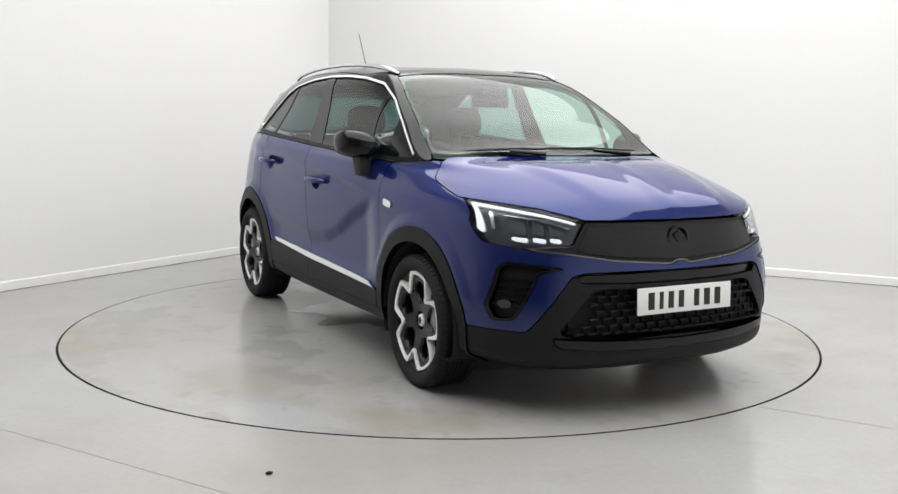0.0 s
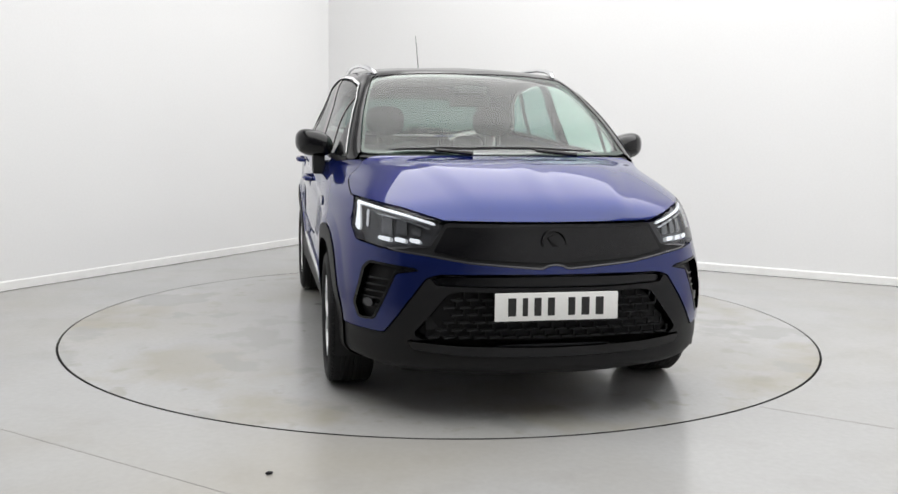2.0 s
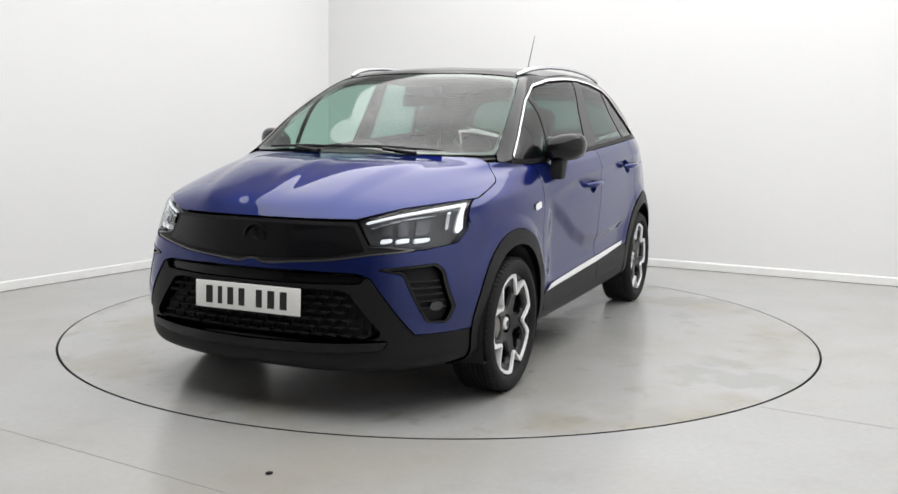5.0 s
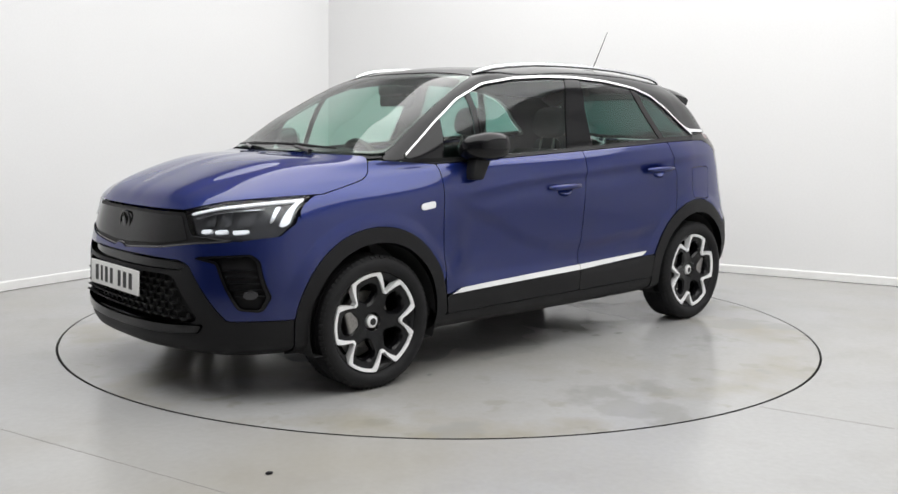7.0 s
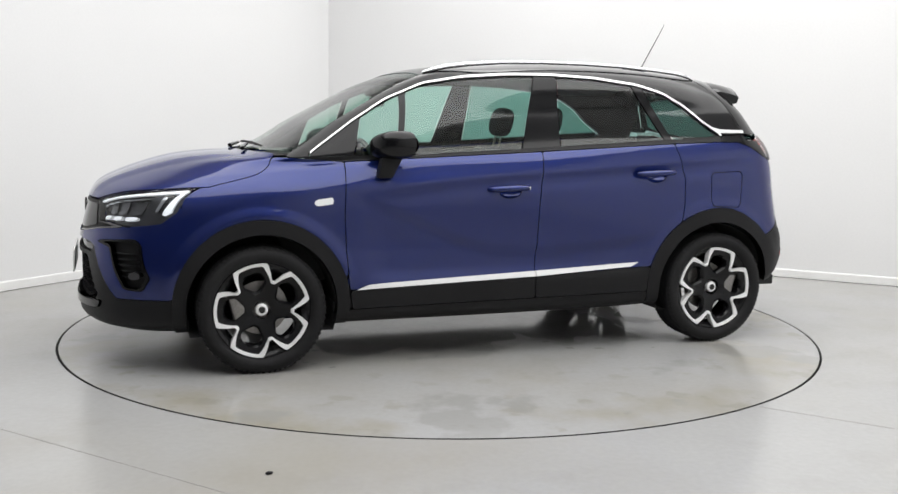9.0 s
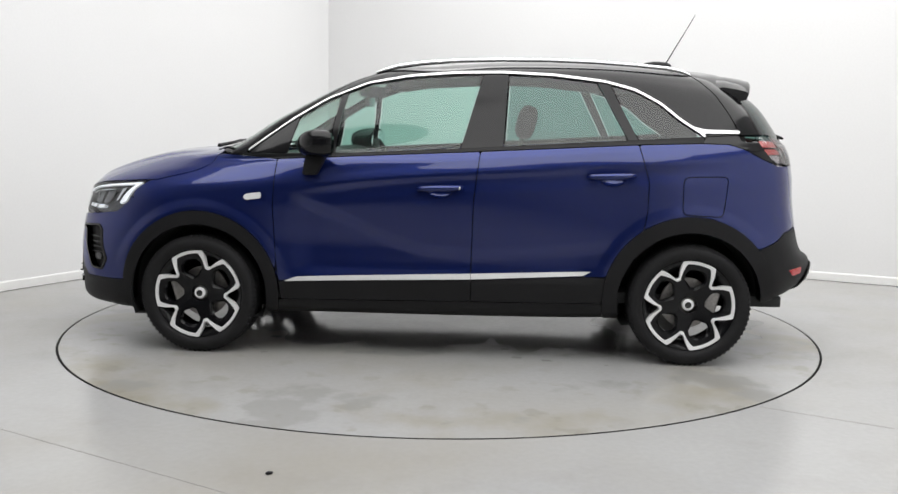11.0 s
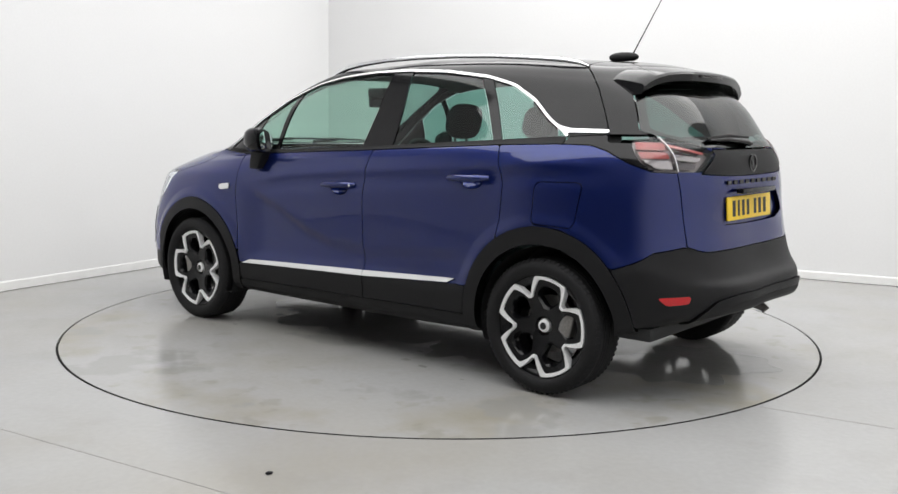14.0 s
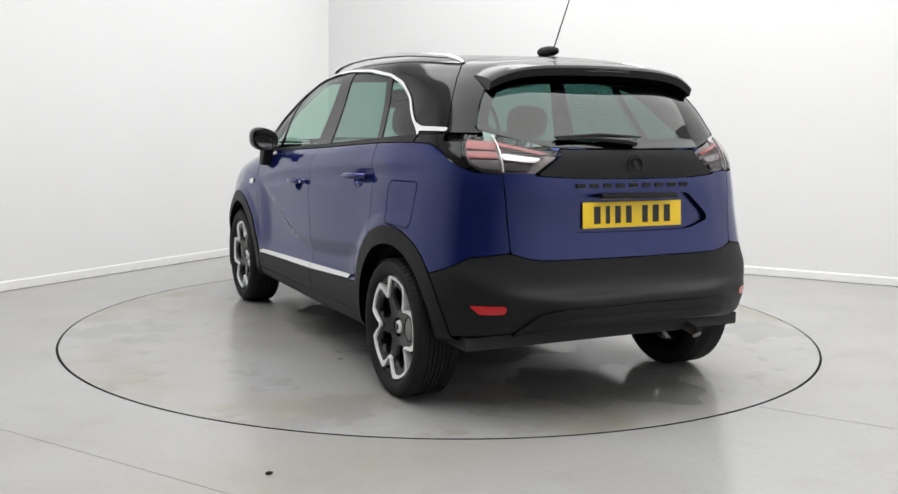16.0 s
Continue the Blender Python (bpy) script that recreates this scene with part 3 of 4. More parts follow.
tail_lamp = np.maximum(back([(.358, 1.128), (.47, 1.172), (.60, 1.196), (.80, 1.2), (.80, 1.05), (.60, 1.046), (.478, 1.040)], 0.010, -.2),
                       inside(SV[:, [0, 2]], rounded([(-.335, 1.203), (-.9, 1.215), (-.9, 1.03), (-.47, 1.050), (-.41, 1.085), (-.365, 1.145)], 0.01)))
tail_black = both(side([(.0, 1.19), (-.26, 1.204), (-.56, 1.205), (-.56, 1.04), (-.455, 1.045), (-.365, 1.080), (-.262, 1.132), (-.18, 1.156), (.0, 1.158)], 0.012), 0.45 - Y)
rear_glass = back([(-.2, 1.450), (0, 1.450), (.40, 1.440), (.53, 1.415), (.585, 1.345), (.645, 1.222), (.60, 1.205), (.40, 1.152), (0, 1.147), (-.2, 1.147)], 0.02, -.1)
bumper_top = Z - np.interp(Y, [0, .47, .53, .575, .61, .734, .84], [.686, .688, .698, .714, .716, .696, .622])
HATCH_LINE = [(.06, 1.75), (.03, 1.56), (.005, 1.527), (-.06, 1.48), (-.128, 1.413), (-.195, 1.31), (-.238, 1.226), (-.25, 1.17), (-2, 1.17), (-2, 1.75)]
hatch_up = side(HATCH_LINE, 0.02)
hatch_low = back([(-.2, 1.20), (0, 1.20), (.40, 1.19), (.60, 1.19), (.600, 1.04), (.588, .73), (.575, .60), (-.2, .60)], 0.004, -.3)
black_panel = back([(-.2, 1.143), (0, 1.143), (.365, 1.143), (.352, 1.122), (.474, 1.034), (.30, 1.024), (0, 1.020), (-.2, 1.020)], 0.006, -.3)

strip_lo = np.interp(X, [.5, 1.12, 2.13], [.458, .428, .400])
clad_line = Z - strip_lo
arch_f, arch_r = minus(arch_out_f, arch_hole_f), minus(arch_out_r, arch_hole_r)
holes = (arch_hole_f, arch_hole_r)
arches = (arch_out_f, arch_out_r)


def line_x(*pts):
    """Signed distance in x to a line given as (z, x) pairs; positive ahead of it."""
    p = sorted(pts)
    return X - np.interp(Z, [q[0] for q in p], [q[1] for q in p])


door_front = line_x((.2, 2.14), (.42, 2.169), (.60, 2.185), (.79, 2.194), (1.004, 2.182), (1.2, 2.18))
door_mid = line_x((.2, 1.137), (.485, 1.141), (.847, 1.131), (1.108, 1.10), (1.2, 1.09))
door_rear = line_x((.2, .45), (.343, .46), (.45, .41), (.51, .395), (.70, .255), (.80, .235), (.956, .230), (1.157, .287), (1.2, .30))
flank = both(belt, 0.40 - Y)

# ---- blue panels ----
HOOD = sheet("hood", hood, PAINT, car, whole=True, thick=0.02)
sheet("cowl_panel", minus(cowl, hood), PLASTIC, car, whole=True, offset=-0.012)
fender = minus(both(flank, -door_front, X - 3.05), hood, headlamp, arch_out_f, cowl, screen)
fender = both(fender, np.maximum(-clad_line, X - 2.985))
fender = both(fender, np.minimum(X - 2.975, 0.86 - Z) * 1.0)
FENDERS = pair("front_fender", fender, PAINT, car, thick=0.02)
fd = both(flank, door_front, -door_mid, -clad_line)
rd = minus(both(flank, door_mid, -door_rear, -clad_line), arch_out_r)


def cup(x, z):
    return np.hypot((SV[:, 0] - x) / 1.0, (SV[:, 2] - z) / 0.55) - 0.062


cup_f, cup_r = cup(1.305, .888), cup(.415, .965)
FDOORS = pair("front_door", minus(fd, cup_f), PAINT, car, thick=0.02)
RDOORS = pair("rear_door", minus(rd, cup_r), PAINT, car, thick=0.02)
fuel = side([(.055, .965), (.04, .985), (-.16, .990), (-.178, .975), (-.155, .80), (-.14, .785), (.04, .793), (.057, .81)], 0.025)
quarter = minus(both(flank, door_rear, -bumper_top, X - 0.35), arch_out_r, tail_black, tail_lamp, hatch_low)
sheet("rear_quarter_panel", minus(quarter, fuel), PAINT, car, thick=0.02)
sheet("rear_quarter_panel", quarter, PAINT, car, thick=0.02, mirror=True)
sheet("fuel_flap", fuel, PAINT, car, gap=0.0022)
recess = back([(-.2, .958), (0, .958), (.285, .955), (.40, .865), (.42, .835), (.30, .800), (0, .795), (-.2, .795)], 0.02, -.3)
sheet("plate_recess", recess, PAINT, car, whole=True, offset=-0.022, thick=0.0, gap=0.0, label="hollow for the number plate")
sheet("tailgate", minus(both(hatch_low, -bumper_top), recess, tail_lamp, black_panel, rear_glass, hatch_up), PAINT, car, whole=True, thick=0.024)
fb = minus(nose, hood, headlamp, grille, intake, centre, arch_out_f)
fb = both(fb, -lower_f, Z - hood_edge)
sheet("front_bumper", fb, PAINT, car, whole=True, thick=0.05)

# ---- black upper body ----
roof = minus(both(-belt, X - 2.46), dlo_out, screen, cowl, hood, hatch_up, tail_black, rear_glass, tail_lamp)
roof = both(roof, -0.28 - X)
sheet("roof", roof, BLACK_GLOSS, car, whole=True, thick=0.02, label="gloss black roof and windscreen pillars")
sheet("tailgate_frame", minus(both(hatch_up, -belt), rear_glass, tail_lamp, dlo_out, tail_black), BLACK_GLOSS, car, whole=True, thick=0.02, label="gloss black frame round the rear window")
pair("tail_pillar_trim", minus(tail_black, tail_lamp, dlo_out, rear_glass, hatch_up), BLACK_GLOSS, car, thick=0.02, label="gloss black trim in front of the tail lamp")
sheet("tailgate_panel", minus(black_panel, tail_lamp, rear_glass), PLASTIC, car, whole=True, label="matt black panel between the tail lamps")
pair("window_trim", chrome_band, SATIN, car, offset=0.006, thick=0.014, gap=0.0, label="satin chrome strip over the side windows")
belt_strip = minus(both(-belt, side([(2.42, 1.0), (2.40, 1.068), (1.81, 1.079), (1.1, 1.119), (.3, 1.169), (-.05, 1.192), (-.05, 1.0)], 0.004), 0.4 - Y, X - 2.38))
pair("belt_strip", belt_strip, PLASTIC, car, offset=0.004, thick=0.012, gap=0.0)


def between(d, x0a, z0a, x0b, z0b, x1a, z1a, x1b, z1b):
    """The slice of d between two slanted lines, the first in front."""
    f = X - (x0a + (Z - z0a) * (x0b - x0a) / (z0b - z0a))
    g = X - (x1a + (Z - z1a) * (x1b - x1a) / (z1b - z1a))
    return both(d, f, -g)


panes = {
    "quarter_light": between(dlo, 2.13, 1.08, 2.07, 1.30, 1.905, 1.10, 1.868, 1.34),
    "front_door_window": between(dlo, 1.875, 1.10, 1.832, 1.35, 1.205, 1.12, 1.10, 1.49),
    "rear_door_window": between(dlo, .985, 1.13, .965, 1.49, .335, 1.165, .490, 1.455),
    "rear_quarter_window": between(dlo, .285, 1.17, .430, 1.455, -.4, 1.17, -.4, 1.45),
}
solid = dlo
for key, d in panes.items():
    pair(key, d + 0.004, PRIVACY if "rear" in key else GLASS, car, offset=-0.004, thick=0.0)
    solid = minus(solid, d)
for x0, x1 in ((1.98, 2.5), (1.7, 1.98), (.85, 1.3), (.1, .6)):
    pair("pillar_trim", both(solid, x0 - X, X - x1), BLACK_GLOSS, car, offset=-0.001, thick=0.01, gap=0.0, label="gloss black window pillar")
sheet("windscreen", screen, SCREEN, car, whole=True, offset=-0.003, thick=0.0)
band = minus(screen, top([(2.575, -.2), (2.575, 0), (2.557, .28), (2.508, .47), (2.447, .620), (2.405, .668), (2.17, .634), (1.98, .596), (1.83, .556), (1.775, .52), (1.775, .30), (1.785, 0), (1.785, -.2)], 0.03, 1.03))
sheet("windscreen_border", band, BLACK_GLOSS, car, whole=True, offset=-0.006, thick=0.0, label="black printed border of the windscreen")
sheet("rear_window", rear_glass, REAR_GLASS, car, whole=True, offset=-0.003, thick=0.0)
rband = minus(rear_glass, back([(-.2, 1.43), (0, 1.43), (.38, 1.42), (.50, 1.395), (.555, 1.330), (.600, 1.235), (.55, 1.215), (.40, 1.182), (0, 1.178), (-.2, 1.178)], 0.03, -.1))
sheet("rear_window_border", rband, BLACK_GLOSS, car, whole=True, offset=-0.006, thick=0.0, label="black printed border of the rear window")

# ---- black lower body ----
bumper_low = minus(both(nose, np.minimum(lower_f, centre)), arch_out_f, grille, headlamp)
mesh_zone = front([(-.2, .560), (0, .560), (.40, .562), (.44, .552), (.575, .385), (.55, .366), (0, .352), (-.2, .352)], 0.012, 3.0)
strip_zone = front([(-.2, .628), (0, .628), (.46, .624), (.505, .612), (.485, .590), (.30, .585), (0, .583), (-.2, .583)], 0.008, 3.0)
lip_zone = front([(-.2, .338), (0, .338), (.40, .345), (.60, .358), (.575, .318), (.40, .302), (0, .296), (-.2, .296)], 0.010, 3.0)
sheet("lower_bumper", minus(bumper_low, mesh_zone, strip_zone, lip_zone), PLASTIC, car, whole=True, offset=-0.004, thick=0.05, label="grained black plastic lower front bumper")
sheet("upper_slot", strip_zone, BLACK_GLOSS, car, whole=True, offset=-0.022, thick=0.0)
sheet("mesh_backing", mesh_zone, DARK, car, whole=True, offset=-0.055, thick=0.0)
sheet("lower_lip", lip_zone, BLACK_GLOSS, car, whole=True, offset=0.006, thick=0.03)
sheet("grille_panel", grille, PLASTIC, car, whole=True, offset=-0.010, thick=0.03, label="closed matt black grille panel")
grille_in = front([(-.2, .688), (.05, .680), (.353, .698), (.50, .722), (.44, .826), (0, .828), (-.2, .828)], 0.012, 2.9)
sheet("grille_inset", grille_in, BLACK_GLOSS, car, whole=True, offset=-0.006, thick=0.01)
grille_rim = [grille, -(grille + 0.007), Z - 0.742]
sheet("grille_rim", grille_rim, DIM, car, whole=True, offset=-0.006, thick=0.01, gap=0.0, label="thin bright lower edge of the grille")
sill = both(clad_line, flank, 0.30 - X, X - 2.9)
sill = minus(sill, arch_out_f, arch_out_r)
door_low = np.interp(X, [.45, 2.15], [.318, .300])
pair("door_cladding", both(sill, door_front, -door_mid, door_low - Z), PLASTIC, FDOORS, offset=0.004, thick=0.02, label="grained black lower door cladding")
pair("door_cladding", both(sill, door_mid, -line_x((.2, .47), (.6, .40)), door_low - Z), PLASTIC, RDOORS, offset=0.004, thick=0.02, label="grained black lower door cladding")
pair("sill_trim", both(sill, Z - door_low), PLASTIC, car, thick=0.03)
pair("front_sill_end", both(sill, -door_front, door_low - Z), PLASTIC, car, offset=0.002, thick=0.03)
strip_top = Z - np.interp(X, [.513, 1.12, 2.07, 2.135], [.487, .460, .425, .402])
strip_low = np.interp(X, [.505, .555, 1.12, 2.135], [.487, .459, .428, .398]) - Z
strip = [strip_top, strip_low, 0.5 - Y, 0.507 - X, X - 2.132]
pair("door_strip", strip + [-door_mid], SATIN, FDOORS, offset=0.010, thick=0.014, gap=0.0015, label="satin silver strip")
pair("door_strip", strip + [door_mid], SATIN, RDOORS, offset=0.010, thick=0.014, gap=0.0015, label="satin silver strip")
rear_low = minus(both(bumper_top, X + 0.24, np.interp(Y, [0, .45, .65, .9], [.410, .405, .375, .350]) - Z), arch_out_r)
REARB = sheet("rear_bumper", rear_low, PLASTIC, car, whole=True, thick=0.04, label="grained black plastic rear bumper")
skid = back([(-.2, .505), (0, .505), (.38, .50), (.50, .48), (.585, .40), (.56, .37), (.40, .372), (0, .395), (-.2, .395)], 0.03, -.3)
sheet("bumper_panel", skid, PLASTIC, REARB, whole=True, offset=0.012, thick=0.02, gap=0.0)
groove = back([(-.2, .470), (0, .470), (.36, .462), (.43, .45), (.40, .438), (0, .445), (-.2, .445)], 0.008, -.3)
sheet("bumper_groove", groove, DARK, REARB, whole=True, offset=0.0135, thick=0.004, gap=0.0)
pair("front_arch_trim", both(arch_f, 0.2 - Z, 0.4 - Y), PLASTIC, car, offset=0.005, thick=0.05, gap=0.0)
pair("rear_arch_trim", both(arch_r, np.where(X < 0, 0.34, 0.2) - Z, 0.4 - Y), PLASTIC, car, offset=0.005, thick=0.05, gap=0.0)

# ---- lamps ----
HL = pair("headlamp", headlamp, CLEAR, car, offset=0.0, thick=0.0, label="clear headlamp with white light strip")
pair("lamp_housing", headlamp, HOUSING, HL, offset=-0.045, thick=0.0)
drl = front([(.478, .838), (.60, .874), (.763, .909), (.784, .80), (.774, .782), (.766, .792), (.758, .895), (.60, .863), (.490, .829)], 0.004, 2.8)
inner_line = front([(.502, .817), (.60, .849), (.742, .879), (.752, .800), (.744, .800), (.734, .869), (.60, .841), (.510, .811)], 0.003, 2.8)
pair("light_strip", drl, DRL, HL, offset=-0.008, thick=0.01, gap=0.0, label="white glowing daytime light strip")
pair("inner_strip", inner_line, SILVER, HL, offset=-0.018, thick=0.012, gap=0.0, label="silver line inside the lamp")
for y0, y1 in ((.545, .588), (.602, .645), (.660, .705)):
    pod = front([(y0, .772), (y1, .776), (y1 + .004, .760), (y0 + .004, .754)], 0.003, 2.8)
    pair("lens_pod", pod, DRL, HL, offset=-0.014, thick=0.02, gap=0.0)
    upper_pod = front([(y0 + .004, .835 + (y0 - .545) * .25), (y1 - .004, .845 + (y0 - .545) * .25), (y1, .790), (y0 + .004, .785)], 0.006, 2.8)
    pair("reflector", upper_pod, DIM, HL, offset=-0.034, thick=0.02, gap=0.0)
TL = pair("tail_lamp", tail_lamp, SMOKE, car, offset=0.004, thick=0.0, label="smoked tail lamp with red and clear sections")
pair("lamp_housing", tail_lamp, TAIL_HOUSING, TL, offset=-0.040, thick=0.0)
red1 = both(tail_lamp + 0.010, back([(.40, 1.130), (.60, 1.180), (.80, 1.184), (.80, 1.150), (.602, 1.146), (.601, 1.166), (.44, 1.126)], 0.006, -.2))
red2 = both(tail_lamp + 0.012, back([(.606, 1.139), (.80, 1.143), (.80, 1.112), (.606, 1.108)], 0.006, -.2))
white = both(tail_lamp + 0.012, back([(.606, 1.100), (.80, 1.102), (.80, 1.04), (.606, 1.040)], 0.006, -.2))
grey1 = both(tail_lamp + 0.012, back([(.44, 1.112), (.590, 1.132), (.590, 1.104), (.465, 1.090)], 0.004, -.2))
grey2 = both(tail_lamp + 0.012, back([(.478, 1.080), (.590, 1.092), (.590, 1.052), (.50, 1.050)], 0.004, -.2))
pair("red_bar", red1, RED_LAMP, TL, offset=-0.012, thick=0.02, gap=0.0, label="red light bar")
pair("red_bar", red2, RED_LAMP, TL, offset=-0.016, thick=0.02, gap=0.0, label="red light bar")
pair("grey_bar", grey1, SILVER, TL, offset=-0.016, thick=0.02, gap=0.0, label="clear grey lamp section")
pair("grey_bar", grey2, DIM, TL, offset=-0.016, thick=0.02, gap=0.0, label="clear grey lamp section")
pair("clear_section", white, SILVER, TL, offset=-0.014, thick=0.02, gap=0.0, label="silver reversing light section")
divide = [tail_lamp, Y - 0.5985, 0.5945 - Y]
pair("divider", divide, SATIN, TL, offset=0.005, thick=0.01, gap=0.0)
refl = back([(.622, .508), (.748, .504), (.715, .468), (.628, .474)], 0.01, -.3)
pair("reflector", refl, RED, (REARB, REARB), offset=0.003, thick=0.01, gap=0.0, label="red rear reflector")
INT = pair("bumper_intake", intake, PLASTIC, car, offset=-0.030, thick=0.0, label="black ribbed intake with fog lamp")
pair("intake_frame", [intake, -(intake + 0.008)], BLACK_GLOSS, INT, offset=0.002, thick=0.035, gap=0.0)
for k in range(5):
    rib = [intake + 0.010, Z - (0.604 - 0.028 * k), (0.596 - 0.028 * k) - Z]
    pair("rib", rib, BLACK_GLOSS, INT, offset=-0.018, thick=0.015, gap=0.0)
foglamp = np.maximum(np.hypot(Y - .752, Z - .492) - .019, 2.9 - X)
pair("fog_lamp", foglamp, HOUSING, INT, offset=-0.012, thick=0.02, gap=0.0, label="small round fog lamp")


def bowl(name, d, x, z, parents):
    """The hollow behind a door handle."""
    for mirror, p in ((False, parents[0]), (True, parents[1])):
        ob = sheet(name, d, PAINT, p, thick=0.0, gap=0.0, mirror=mirror)
        for v in ob.data.vertices:
            q = 1 - ((v.co.x - x) ** 2 + ((v.co.z - z) / 0.55) ** 2) / 0.062**2
            v.co.y -= (-1 if mirror else 1) * 0.028 * math.sqrt(max(q, 0))
        if "custom_normal" in ob.data.attributes:
            ob.data.attributes.remove(ob.data.attributes["custom_normal"])


bowl("handle_cup", cup_f, 1.305, .888, FDOORS)
bowl("handle_cup", cup_r, .415, .965, RDOORS)

# ---- inner lining ----
lining = minus(both(0.33 - Z, X - 2.35, -.30 - X), dlo - 0.01, screen, rear_glass, arch_hole_f, arch_hole_r, hood)
sheet("inner_lining", both(lining, Z - 1.47), TRIM, car, whole=True, offset=-0.035, thick=0.0)
sheet("headlining", both(lining, 1.47 - Z), LINING, car, whole=True, offset=-0.035, thick=0.0)

# ---- wheels ----


def star_point(a, inner=0.154, outer=0.234, floor=3.5, rise=14.5):
    """The outline of the rim face at angle a from a notch, in degrees."""
    a = abs((a + 36) % 72 - 36)
    if a < floor:
        return inner
    if a < rise:
        return inner + (outer - inner) * (a - floor) / (rise - floor)
    return outer


def star_inner(a):
    """The inner side of the bright edge, which widens towards the tips."""
    return star_point(a, 0.142, 0.220, 4.0, 20.0)


def sector_bm(mid, inset):
    """One fifth of the black rim face, with its oval opening."""
    angles = [mid - 36 + 72 * k / 30 for k in range(31)]
    ring = [(r * math.cos(radians(a)), r * math.sin(radians(a))) for a in angles for r in [star_inner(a - mid + 36) + inset]]
    hub = [(0.045 * math.cos(radians(a)), 0.045 * math.sin(radians(a))) for a in reversed(angles[::5])]
    outline = ring + hub
    cx, cz = 0.138 * math.cos(radians(mid)), 0.138 * math.sin(radians(mid))
    ux, uz = math.cos(radians(mid)), math.sin(radians(mid))
    bm = bmesh.new()
    layers = []
    for x, z in outline:
        d = math.atan2((x - cx) * -uz + (z - cz) * ux, (x - cx) * ux + (z - cz) * uz)
        ha, hb = 0.046 * math.cos(d), 0.052 * math.sin(d) * (1 + 0.15 * math.cos(d))
        hx, hz = cx + ha * ux - hb * uz, cz + ha * uz + hb * ux
        r1, r2 = math.hypot(x, z), math.hypot(hx, hz)
        dish = lambda r: -0.030 * (1 - min(r / 0.22, 1)) ** 1.2
        kx, kz = hx + 0.22 * (x - hx), hz + 0.22 * (z - hz)
        layers.append([bm.verts.new((x, dish(r1), z)), bm.verts.new((kx, dish(r2) - 0.001, kz)), bm.verts.new((hx, dish(r2) - 0.012, hz)), bm.verts.new((hx, dish(r2) - 0.045, hz))])
    n = len(layers)
    for i in range(n):
        a, b = layers[i], layers[(i + 1) % n]
        for j in range(3):
            bm.faces.new((a[j], a[j + 1], b[j + 1], b[j]))
    bmesh.ops.recalc_face_normals(bm, faces=bm.faces[:])
    return bm


def edge_bm():
    """The bright machined edge round the rim face."""
    bm = bmesh.new()
    rows = []
    for k in range(240):
        a = 1.5 * k
        r = star_point(a)
        w = r - star_inner(a)
        c, s = math.cos(radians(a)), math.sin(radians(a))
        rows.append([bm.verts.new((q * c, y, q * s)) for q, y in ((r + 0.002, -0.03), (r + 0.002, 0.004), (r, 0.006), (r - w, 0.003), (r - w - 0.002, -0.008))])
    for i in range(240):
        a, b = rows[i], rows[(i + 1) % 240]
        for j in range(4):
            bm.faces.new((a[j], a[j + 1], b[j + 1], b[j]))
    bmesh.ops.recalc_face_normals(bm, faces=bm.faces[:])
    return bm


def tyre_bm():
    R, w = 0.318, 0.104
    prof = [(0.236, 0.060), (0.240, 0.084), (0.247, 0.097), (0.262, 0.106), (0.280, 0.108), (0.297, 0.102), (0.308, 0.092), (0.315, 0.078)]
    tread = []
    for k in range(-3, 4):
        c = k * 0.020
        tread += [(R - 0.001 * abs(k), c + 0.0075), (R - 0.001 * abs(k), c - 0.0075)] + ([(R - 0.009, c - 0.0085), (R - 0.009, c - 0.0115)] if k > -3 else [])
    tread = sorted(tread, key=lambda p: -p[1])
    full = prof + tread + [(r, -y) for r, y in reversed(prof)]
    bm = lathe_bm(full, 72)
    # sidewall ring and shoulder blocks
    for k in range(72):
        a = 2 * math.pi * (k + 0.5) / 72
        for s in (-1, 1):
            m = Matrix.Rotation(-a, 4, "Y") @ Matrix.Translation((0.3085, s * 0.090, 0)) @ Matrix.Rotation(s * radians(-48), 4, "Z")
            bmesh.ops.create_cube(bm, size=1, matrix=m @ Matrix.Diagonal((0.020, 0.006, 0.013, 1)))
    return bm


